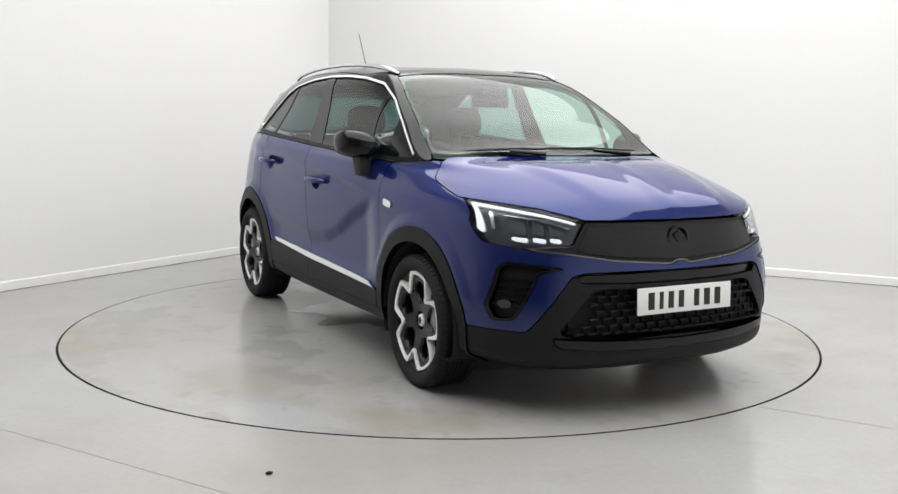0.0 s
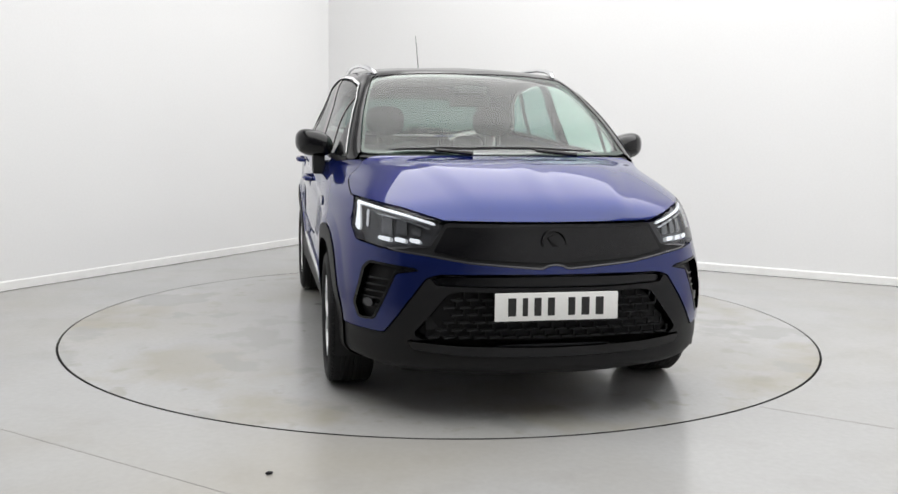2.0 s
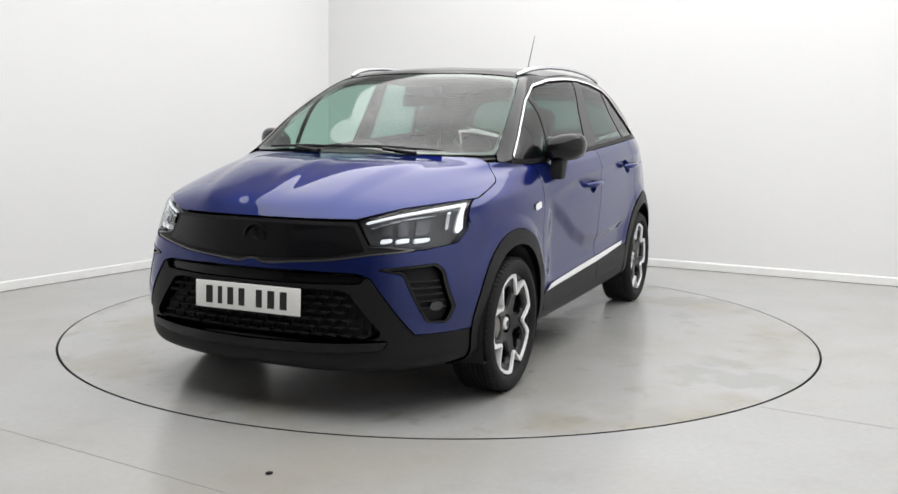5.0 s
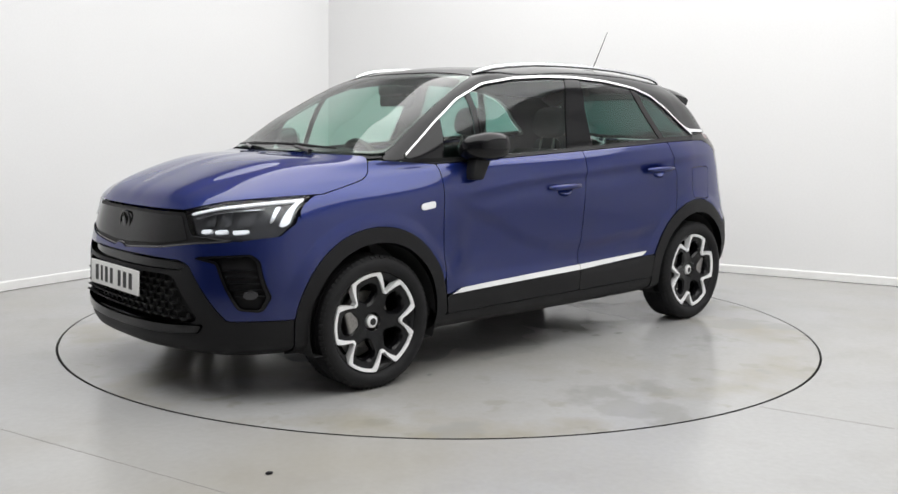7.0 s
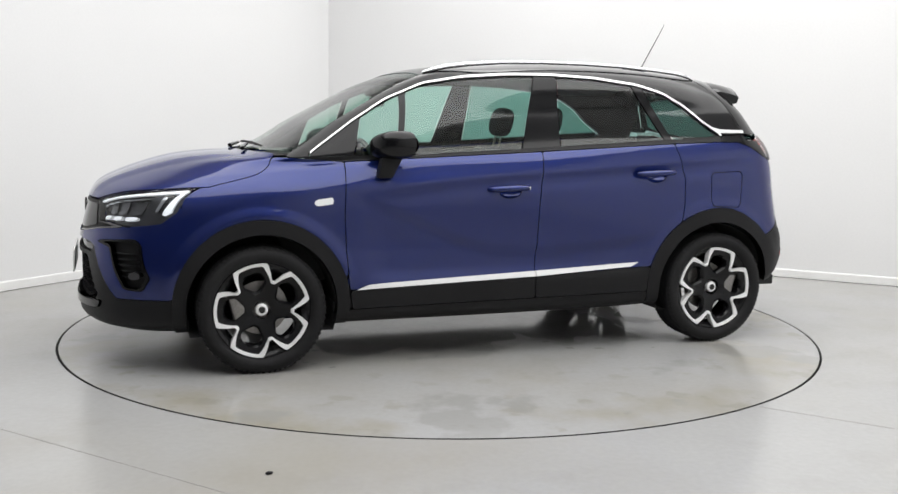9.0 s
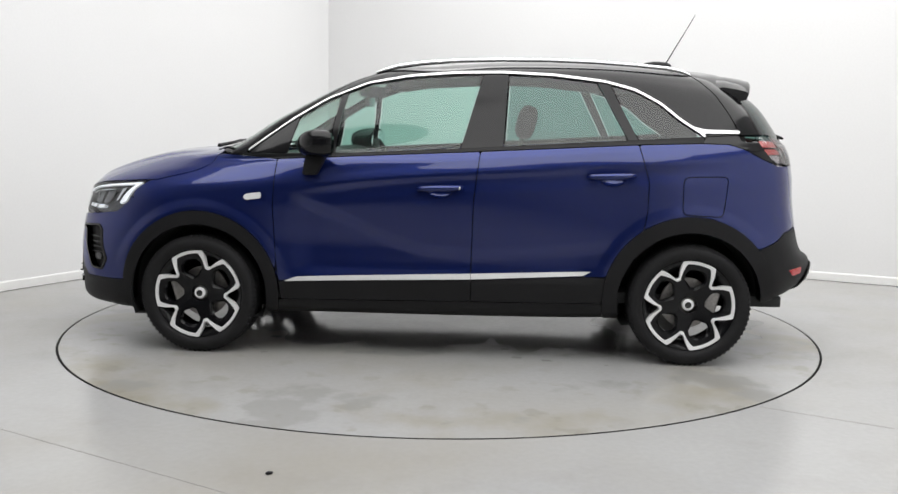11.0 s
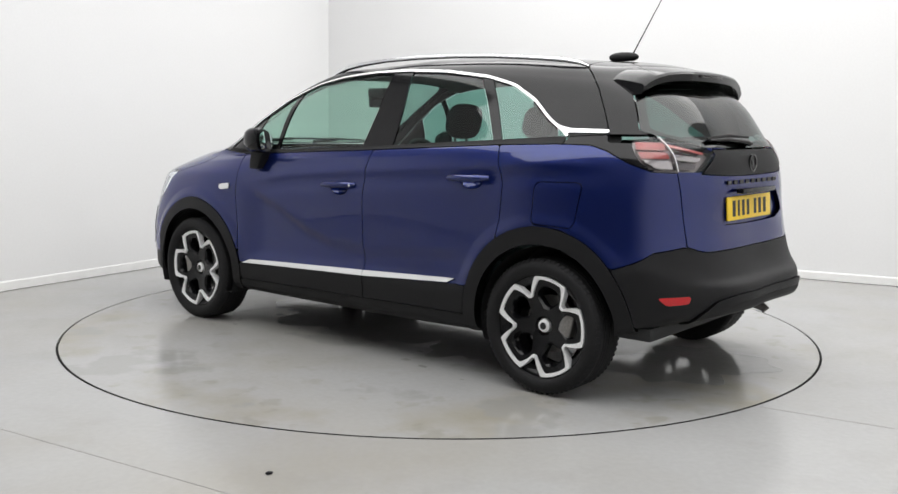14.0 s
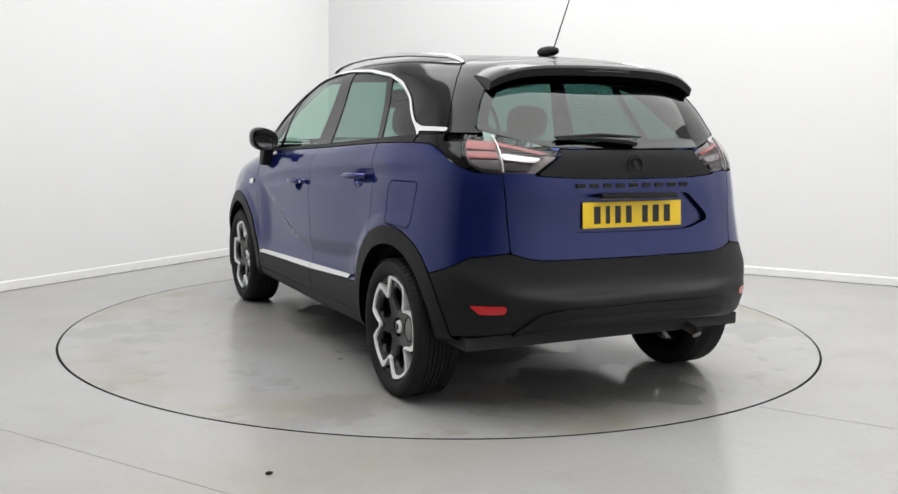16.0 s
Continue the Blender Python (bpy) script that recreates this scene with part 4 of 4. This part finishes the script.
def wheel(x, y, z, phase, turn=0.0):
    """A wheel whose outer face looks along +y, placed on its side of the car."""
    flip = -1 if y < 0 else 1
    root = fixed("wheel", tyre_bm(), RUBBER, "five-spoke black alloy wheel with bright machined edge")
    root.matrix_local = pose(x - PIVOT[0], y - PIVOT[1], z, 0, 0, turn + (180 if flip < 0 else 0)) @ pose(0, 0, 0, 0, phase, 0)
    part("rim", lathe_bm([(0.205, -0.10), (0.219, -0.098), (0.212, -0.07), (0.195, -0.05), (0.193, 0.045), (0.214, 0.066), (0.226, 0.078), (0.236, 0.082), (0.241, 0.080), (0.239, 0.074), (0.218, 0.058)], 64), RIM_BLACK, root)
    for k in range(5):
        ob = part("spoke", sector_bm(36 + 72 * k, 0.002), RIM_BLACK, root)
        ob.location = (0, 0.084, 0)
    ob = part("machined_edge", edge_bm(), ALLOY, root, "bright machined edge")
    ob.location = (0, 0.087, 0)
    ob = part("centre_cap", lathe_bm([(0.0, 0.014), (0.022, 0.013), (0.029, 0.009), (0.032, 0.0), (0.034, -0.02)], 28), ALLOY, root, "silver centre cap")
    ob.location = (0, 0.052, 0)
    ob = part("cap_badge", lathe_bm([(0.0, 0.0), (0.012, 0.0), (0.017, -0.001)], 20), INK, root)
    ob.location = (0, 0.0675, 0)
    for k in range(5):
        a = radians(72 * k + 36)
        ob = part("wheel_bolt", lathe_bm([(0, 0.006), (0.008, 0.005), (0.010, 0.0), (0.010, -0.02)], 8), DARK, root)
        ob.location = (0.052 * math.cos(a), 0.053, 0.052 * math.sin(a))
    part("brake_disc", lathe_bm([(0.0, 0.012), (0.075, 0.012), (0.08, -0.005), (0.135, -0.006), (0.137, -0.018), (0.06, -0.02)], 48), STEEL, root)
    return root


def caliper(x, y, s):
    bm = box_bm(-0.035, 0.035, -0.03, 0.035, -0.075, 0.075, 0.018, 3)
    ob = fixed("brake_caliper", bm, STEEL)
    ob.matrix_local = pose(x - PIVOT[0] + s * 0.115, y - PIVOT[1], 0.325, 0, s * 15, 0)


wheel(FW[0], 0.772, FW[1], 33, -1)
wheel(FW[0], -0.772, FW[1], 11, -1)
wheel(RW[0], 0.768, RW[1], 6)
wheel(RW[0], -0.768, RW[1], 10)
for s in (-1, 1):
    caliper(2.604, s * 0.80, 1)
    caliper(0.0, s * 0.80, -1)


def liner(x, z, side_y):
    """The dark inner wheel arch."""
    bm = bmesh.new()
    rows = []
    for k in range(29):
        a = radians(-38 + (256 if x > 1 else 214) * k / 28)
        c, s = math.cos(a), math.sin(a)
        zz = max(z + 0.372 * s, 0.20)
        rows.append([bm.verts.new((x + 0.372 * c, y, zz)) for y in ((0.86 if x > 1 else 0.82) * side_y, 0.52 * side_y)])
    for p, q in zip(rows, rows[1:]):
        bm.faces.new((p[0], p[1], q[1], q[0]))
    bm.faces.new([r[1] for r in rows])
    fixed("wheel_arch_liner", bm, DARK)


for s in (-1, 1):
    liner(*FW, s)
    liner(*RW, s)
under = [(3.28, .225), (3.0, .22), (2.975, .22), (2.25, .215), (.36, .225), (-.36, .36), (-.52, .40), (-.58, .45), (-.60, .62), (2.9, .62), (3.30, .62), (3.36, .40)]
fixed("underbody", prism_bm(under, -.52, .52), DARK, "dark underbody and engine bay")
fixed("sill_floor", prism_bm([(2.24, .235), (.36, .245), (.36, .33), (2.24, .33)], -.80, .80), DARK)
fixed("rear_axle_beam", tube_bm([(0, -.70, .30), (0, .70, .30)], 0.035, 10), DARK)
fixed("front_drive_shaft", tube_bm([(2.604, -.72, .315), (2.604, .72, .315)], 0.03, 10), DARK)
fixed("exhaust_silencer", box_bm(-.46, -.28, -.50, -.18, .28, .40, .05, 4), DARK, "dark exhaust silencer")
fixed("exhaust_pipe", tube_bm([(-.40, -.42, .33), (-.50, -.43, .315), (-.55, -.44, .30), (-.565, -.44, .285)], 0.022, 12), STEEL)

# ---- mirrors, handles, rails, aerial, wipers ----


def ellipsoid_bm(c, r, power=2.4, nu=24, nv=14):
    bm = bmesh.new()
    rows = []
    for i in range(nv + 1):
        v = math.pi * i / nv - math.pi / 2
        row = []
        for k in range(nu):
            u = 2 * math.pi * k / nu
            d = Vector((math.cos(v) * math.cos(u), math.cos(v) * math.sin(u), math.sin(v)))
            s = (abs(d.x) ** power + abs(d.y) ** power + abs(d.z) ** power) ** (-1 / power)
            row.append(bm.verts.new((c[0] + r[0] * d.x * s, c[1] + r[1] * d.y * s, c[2] + r[2] * d.z * s)))
        rows.append(row)
    for p, q in zip(rows, rows[1:]):
        for k in range(nu):
            bm.faces.new((p[k], p[(k + 1) % nu], q[(k + 1) % nu], q[k]))
    bmesh.ops.remove_doubles(bm, verts=bm.verts[:], dist=1e-5)
    bmesh.ops.recalc_face_normals(bm, faces=bm.faces[:])
    return bm


MIRROR_GLASS = material("mirror_glass", (0.85, 0.87, 0.88), 0.03, 1.0, grain=0.01)
for mirror in (False, True):
    bm = ellipsoid_bm((0, 0, 0), (0.105, 0.098, 0.074), 2.6)
    for v in bm.verts:
        if v.co.x < -0.045:
            v.co.x = -0.045 - 0.15 * (-0.045 - v.co.x)
        v.co.z *= 1 + 0.9 * v.co.y - (0.10 if v.co.z < 0 else 0)
        v.co.z += 0.12 * v.co.y
        v.co.x -= 0.45 * v.co.y
    bmesh.ops.translate(bm, vec=(1.945, 0.890, 1.125), verts=bm.verts)
    shell = fixed("door_mirror", bm, BLACK_GLOSS, "gloss black door mirror", mirror)
    bm = bmesh.new()
    bmesh.ops.create_circle(bm, cap_ends=True, radius=1, segments=28)
    for v in bm.verts:
        y, z = v.co.x * 0.082, v.co.y * 0.058
        v.co = Vector((1.8905 - 0.0105 - 0.45 * y, 0.890 + y, 1.125 + z * (1 + 0.9 * y) + 0.12 * y))
    if mirror:
        bmesh.ops.scale(bm, vec=(1, -1, 1), verts=bm.verts)
    part("mirror_glass", bm, MIRROR_GLASS, shell)
    arm = prism_bm([(2.03, .965), (1.955, .965), (1.900, 1.07), (2.01, 1.075)], 0.835, 0.90, 0.012)
    fixed("mirror_arm", arm, PLASTIC, "black mirror foot", mirror)
    # door handles
    for hx, hz, lock in ((1.308, .907, 1), (.423, .984, 0)):
        pts = [(hx + .115, .868, hz - .004), (hx + .100, .893, hz - .002), (hx + .05, .903, hz), (hx - .04, .903, hz + .003), (hx - .09, .896, hz + .005), (hx - .113, .868, hz + .006)]
        fixed("door_handle", tube_bm(pts, [.014, .019, .021, .021, .019, .015], 12, 0.8), PAINT, "body-coloured door handle", mirror)
        if lock and not mirror:
            fixed("door_lock", box_bm(hx - .108, hx - .094, .895, .906, hz - .004, hz + .012, .005), ALLOY)
    # roof rail
    pts = [(1.69, .522, 1.515), (1.64, .533, 1.530), (1.56, .545, 1.549), (1.44, .556, 1.565), (1.25, .566, 1.580), (1.0, .572, 1.587), (.75, .570, 1.587), (.5, .563, 1.580), (.28, .550, 1.566), (.12, .536, 1.553), (.04, .525, 1.538), (-.01, .517, 1.520)]
    fixed("roof_rail", tube_bm(pts, [.008, .014, .017, .016, .014, .013, .013, .013, .013, .014, .012, .006], 12, 0.8), CHROME, "silver roof rail", mirror)
    # side repeater badge
    rep = both(side([(2.352, .845), (2.335, .860), (2.255, .870), (2.250, .838), (2.335, .827)], 0.006), 0.5 - Y)
    sheet("side_badge", rep, ALLOY, car, offset=0.006, thick=0.008, gap=0.0, mirror=mirror, label="bright badge behind the front wheel")
    # windscreen wiper
for a, b, p, q in (((2.632, .36, 1.098), (2.585, .16, 1.116), (2.545, .46, 1.114), (2.578, -.14, 1.127)), ((2.640, -.17, 1.100), (2.570, -.34, 1.114), (2.588, -.06, 1.122), (2.490, -.555, 1.112))):
    arm = fixed("wiper_arm", tube_bm([a, b], [.012, .008], 8), BLACK_GLOSS, "black wiper arm")
    mid = (Vector(p) + Vector(q)) / 2
    part("wiper_blade", tube_bm([p, mid + Vector((0, 0, .004)), q], [.004, .009, .004], 6), PLASTIC, arm)

bm = ellipsoid_bm((.095, 0, 1.597), (.085, .030, .026), 2.2)
for v in bm.verts:
    v.co.z = max(v.co.z, 1.577)
aerial = fixed("roof_aerial", bm, PLASTIC, "short black roof aerial on a shark-shaped foot")
part("mast", tube_bm([(.045, 0, 1.606), (.035, 0, 1.625), (-.09, 0, 1.845), (-.118, 0, 1.895)], [.006, .0036, .0024, .0016], 8), BLACK_GLOSS, aerial)
wiper = fixed("rear_wiper", tube_bm([(-.590, -.02, 1.168), (-.588, .02, 1.178), (-.572, .20, 1.188), (-.560, .36, 1.185)], [.020, .022, .014, .008], 10, 0.7), BLACK_GLOSS, "black rear wiper")
part("wiper_blade", tube_bm([(-.568, -.06, 1.196), (-.560, .15, 1.204), (-.552, .37, 1.192)], [.006, .009, .005], 6), PLASTIC, wiper)

# ---- spoiler ----
bm = bmesh.new()
rows = []
for k in range(-16, 17):
    y = 0.550 * k / 16
    e = abs(k / 16)
    drop = 0.018 * e**2 + 0.055 * e**6
    sweep = 0.075 * e**2.2
    rows.append([bm.verts.new(p) for p in ((-.13 + sweep * 0.9, y, 1.553 - drop * 1.5), (-.27 + sweep, y, 1.541 - drop), (-.345 + sweep, y, 1.530 - drop), (-.400 + sweep, y, 1.517 - drop), (-.408 + sweep, y, 1.506 - drop), (-.396 + sweep, y, 1.474 - drop), (-.33 + sweep, y, 1.462 - drop), (-.26 + sweep * 0.7, y, 1.446 - drop), (-.17 + sweep * 0.6, y, 1.480 - drop))])
for a, b in zip(rows, rows[1:]):
    for j in range(9):
        bm.faces.new((a[j], b[j], b[(j + 1) % 9], a[(j + 1) % 9]))
bm.faces.new(rows[0])
bm.faces.new(rows[-1])
bmesh.ops.recalc_face_normals(bm, faces=bm.faces[:])
bmesh.ops.translate(bm, vec=(0.012, 0, -0.012), verts=bm.verts)
spoiler = fixed("roof_spoiler", bm, BLACK_GLOSS, "gloss black roof spoiler over the rear window")
part("brake_light", box_bm(-.397, -.387, -.13, .13, 1.478, 1.490, .002), SMOKE, spoiler, "dark high brake light strip")

# ---- plates and badges ----


def number_plate(x, z0, z1, face, facing, tilt):
    root = fixed("number_plate", box_bm(-.004, .004, -.262, .262, -(z1 - z0) / 2, (z1 - z0) / 2, .003), face, ("white" if facing > 0 else "yellow") + " number plate with black characters shown as bars")
    root.matrix_local = pose(x - PIVOT[0], -PIVOT[1], (z0 + z1) / 2, 0, tilt, 0)
    widths = (.050, .038, .046, .046, 0, .046, .050, .050)
    y = -.215
    for w in widths:
        if not w:
            y += .030
            continue
        bm = box_bm(facing * .0042 - .0008, facing * .0042 + .0008, y + .008, y + w - .008, -.037, .037)
        if facing < 0:
            bmesh.ops.scale(bm, vec=(1, -1, 1), verts=bm.verts)
        part("character_bar", bm, INK, root, "", False)
        y += w + .011
    return root


number_plate(3.487, .452, .567, PLATE_WHITE, 1, -2)
number_plate(-.617, .812, .923, PLATE_YELLOW, -1, 4)
fixed("plate_handle", box_bm(-.668, -.63, -.20, .20, .938, .962, .008), BLACK_GLOSS, "gloss black tailgate handle bar")
for k in range(9):
    y = .285 - .068 * k
    fixed("letter_bar", box_bm(-.6355 + .006 * abs(y) ** 2, -.628, y - .021, y + .021, .984, 1.002, .001), BLACK_GLOSS, "", False, False)


def ring_badge(x, z, r, facing):
    bm = lathe_bm([(r, -.004), (r, .004), (r - .003, .006), (r - .010, .006), (r - .012, .002)], 40)
    bmesh.ops.rotate(bm, cent=(0, 0, 0), matrix=Matrix.Rotation(radians(-90 * facing), 3, "Z"), verts=bm.verts)
    bmesh.ops.translate(bm, vec=(x, 0, z), verts=bm.verts)
    ob = fixed("round_badge", bm, BLACK_GLOSS, "gloss black round badge")
    bm = box_bm(-.004, .006, -r * .28, r * .28, -r * .55, r * .55, .004, 2, pose(0, 0, 0, 25 * facing))
    bmesh.ops.translate(bm, vec=(x, 0, z), verts=bm.verts)
    part("badge_shape", bm, BLACK_GLOSS, ob)


ring_badge(3.4245, .762, .058, 1)
ring_badge(-.622, 1.075, .045, -1)

# bars of the lower grille
bm = bmesh.new()
for row in range(6):
    z = .375 + .031 * row
    half = np.interp(z, [.37, .55], [.54, .42])
    n = 9
    for k in range(-n, n + 1):
        y = (k + (0.5 if row % 2 else 0)) * .062
        if abs(y) + .02 > half:
            continue
        x = 3.452 - .22 * abs(y) ** 2.3
        bmesh.ops.create_cube(bm, size=1, matrix=Matrix.LocRotScale((x - .012, y, z), Euler((0, 0, radians(-26 * y))), (.022, .046, .0075)))
        bmesh.ops.create_cube(bm, size=1, matrix=Matrix.LocRotScale((x - .022, y + .031, z + .0155), Euler((0, 0, 0)), (.014, .005, .024)))
fixed("grille_mesh", bm, PLASTIC, "gloss black lower grille mesh", False, False)

# ---- cabin ----


def seat(x, y, rear=False):
    bm = box_bm(-.26, .24, -.25, .25, .36, .52, .06, 4)
    cushion = fixed("seat", bm, FABRIC, "charcoal fabric car seat")
    cushion.location = (x - PIVOT[0], y - PIVOT[1], 0)
    bm = box_bm(-.07, .07, -.245, .245, .0, .66, .06, 4)
    for v in bm.verts:
        v.co.y *= 1 - 0.22 * max(v.co.z - 0.25, 0)
    b = part("seat_back", bm, FABRIC, cushion)
    b.matrix_local = pose(-.22, 0, .46, 0, -17, 0)
    bm = ellipsoid_bm((0, 0, 0), (.055, .125, .095), 3.0)
    h = part("headrest", bm, FABRIC, cushion)
    h.matrix_local = pose(-.46, 0, 1.255, 0, -14, 0)
    for s in (-.05, .05):
        part("headrest_post", tube_bm([(-.41, s, 1.05), (-.45, s, 1.20)], .007, 8), STEEL, cushion)
    return cushion


seat(1.32, .36)
seat(1.32, -.36)
bm = box_bm(.22, .72, -.62, .62, .38, .54, .07, 4)
bench = fixed("rear_bench", bm, FABRIC, "charcoal fabric rear bench seat")
bm = box_bm(-.07, .07, -.60, .60, 0, .52, .06, 4)
b = part("bench_back", bm, FABRIC, bench)
b.matrix_local = pose(.25, 0, .48, 0, -22, 0)
for y in (-.38, 0, .38):
    bm = ellipsoid_bm((0, 0, 0), (.05, .115, .075 if y else .05), 3.0)
    h = part("headrest", bm, FABRIC, bench)
    h.matrix_local = pose(.06, y, 1.075 if y else 1.04, 0, -16, 0)
fixed("cabin_floor", box_bm(-.50, 2.2, -.74, .74, .30, .36, .01), TRIM)
fixed("parcel_shelf", box_bm(-.50, .05, -.60, .60, .98, 1.0, .008), TRIM)
dash = [(2.52, 1.045), (2.30, 1.055), (2.05, 1.04), (1.93, .99), (1.90, .88), (1.98, .70), (2.05, .45), (2.40, .40), (2.52, .70)]
fixed("dashboard", prism_bm(dash, -.66, .66, .03), TRIM, "dark dashboard")
fixed("instrument_hood", ellipsoid_bm((1.98, -.36, 1.045), (.11, .19, .05), 2.6), TRIM)
fixed("centre_screen", box_bm(1.90, 1.93, -.12, .12, .93, 1.04, .01), BLACK_GLOSS)
bm = bmesh.new()
n, q = 36, 10
rows = []
for i in range(n):
    a = 2 * math.pi * i / n
    rows.append([bm.verts.new(((.180 + .016 * math.cos(2 * math.pi * j / q)) * math.cos(a), (.180 + .016 * math.cos(2 * math.pi * j / q)) * math.sin(a), .016 * math.sin(2 * math.pi * j / q))) for j in range(q)])
for i in range(n):
    for j in range(q):
        bm.faces.new((rows[i][j], rows[(i + 1) % n][j], rows[(i + 1) % n][(j + 1) % q], rows[i][(j + 1) % q]))
wheel_ring = fixed("steering_wheel", bm, TRIM, "dark steering wheel")
wheel_ring.matrix_local = pose(1.74 - PIVOT[0], -.36 - PIVOT[1], .965, 0, -66, 0)
part("steering_hub", ellipsoid_bm((0, 0, -.02), (.07, .08, .03), 3), TRIM, wheel_ring)
for a in (0, 90, 180):
    part("steering_spoke", box_bm(.05, .17, -.018, .018, -.025, -.005, .006, 2, pose(0, 0, 0, 0, 0, a + 90)), TRIM, wheel_ring)
fixed("mirror_housing", box_bm(1.72, 1.86, -.09, .09, 1.395, 1.455, .02, 3), TRIM, "dark sensor housing behind the windscreen")
fixed("interior_mirror", box_bm(1.79, 1.82, -.12, .12, 1.335, 1.40, .012, 3), BLACK_GLOSS, "interior mirror")

# ---- floor details ----


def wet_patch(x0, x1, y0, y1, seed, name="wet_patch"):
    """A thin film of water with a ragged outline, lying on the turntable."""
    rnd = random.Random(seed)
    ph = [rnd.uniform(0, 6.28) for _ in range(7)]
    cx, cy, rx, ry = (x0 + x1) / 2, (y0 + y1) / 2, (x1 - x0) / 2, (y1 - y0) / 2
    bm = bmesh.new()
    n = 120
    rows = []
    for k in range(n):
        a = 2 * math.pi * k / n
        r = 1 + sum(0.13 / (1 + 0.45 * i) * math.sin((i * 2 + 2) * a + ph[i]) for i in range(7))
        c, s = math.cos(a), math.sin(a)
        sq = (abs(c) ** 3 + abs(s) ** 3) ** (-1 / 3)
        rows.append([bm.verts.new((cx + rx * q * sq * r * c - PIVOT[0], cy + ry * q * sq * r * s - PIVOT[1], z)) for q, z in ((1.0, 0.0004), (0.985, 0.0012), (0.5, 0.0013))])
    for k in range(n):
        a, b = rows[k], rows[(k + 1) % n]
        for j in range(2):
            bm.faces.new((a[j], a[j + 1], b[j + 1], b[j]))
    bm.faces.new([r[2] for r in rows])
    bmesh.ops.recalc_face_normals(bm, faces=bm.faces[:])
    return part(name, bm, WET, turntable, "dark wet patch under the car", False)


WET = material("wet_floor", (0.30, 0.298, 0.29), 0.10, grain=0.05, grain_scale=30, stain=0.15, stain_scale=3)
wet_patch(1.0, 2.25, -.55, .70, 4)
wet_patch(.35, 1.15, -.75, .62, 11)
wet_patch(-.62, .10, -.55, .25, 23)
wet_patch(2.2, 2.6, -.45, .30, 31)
rnd = random.Random(5)
for k in range(26):
    x, y, r = rnd.uniform(.3, 2.4), rnd.uniform(-.95, .95), rnd.uniform(.006, .022)
    wet_patch(x - r * 1.6, x + r * 1.6, y - r, y + r, 100 + k, "water_drop")


def floor_joint(a, b):
    d = Vector((b[0] - a[0], b[1] - a[1], 0))
    bm = box_bm(0, d.length, -0.0022, 0.0022, -0.004, 0.0006)
    ob = part("floor_joint", bm, JOINT, None, "thin dark joint line in the floor", False)
    ob.matrix_world = pose(a[0], a[1], 0, 0, 0, math.degrees(math.atan2(d.y, d.x)))
    tagged(ob, category="joint", kind="structure")


JOINT = material("joint_filler", (0.24, 0.23, 0.22), 0.6, grain=0.2, grain_scale=40)
floor_joint((-2.60, -1.666), (0.20, -3.376))
floor_joint((1.44, -1.742), (2.60, -2.470))
bm = ellipsoid_bm((0, 0, 0.006), (.013, .009, .005), 2.2, 12, 8)
for v in bm.verts:
    v.co += Vector((rnd.uniform(-.003, .003), rnd.uniform(-.003, .003), 0))
    v.co.z = max(v.co.z, 0.0005)
crumb = part("floor_stud", bm, DARK, None, "small dark stud on the floor")
crumb.matrix_world = pose(-0.601, -2.642, 0, 0, 0, 20)
tagged(crumb, category="stud")

# ---- movement ----
HEADING = [(0.0, -62.0), (0.5, -63.98), (1.0, -67.76), (1.5, -72.81), (2.0, -78.92), (2.5, -84.63), (3.0, -90.8), (3.5, -96.54), (4.0, -102.68), (4.5, -108.35),
           (5.0, -114.28), (5.5, -120.21), (6.0, -126.14), (6.5, -132.07), (7.0, -137.99), (7.5, -143.68), (8.0, -149.62), (8.5, -155.22), (9.0, -161.2),
           (9.5, -166.95), (10.0, -172.70), (10.5, -178.45), (11.0, -184.20), (11.5, -189.91), (12.0, -196.02), (12.5, -201.65), (13.0, -207.77), (13.5, -213.41),
           (14.0, -219.62), (14.5, -225.17), (15.0, -231.54), (15.5, -237.18), (16.0, -243.47)]


def motions():
    for thing in (turntable, car):
        walk(thing, [(t, pose(0, 0, 0.0 if thing is turntable else 0.001, 0, 0, a)) for t, a in HEADING])


motions()
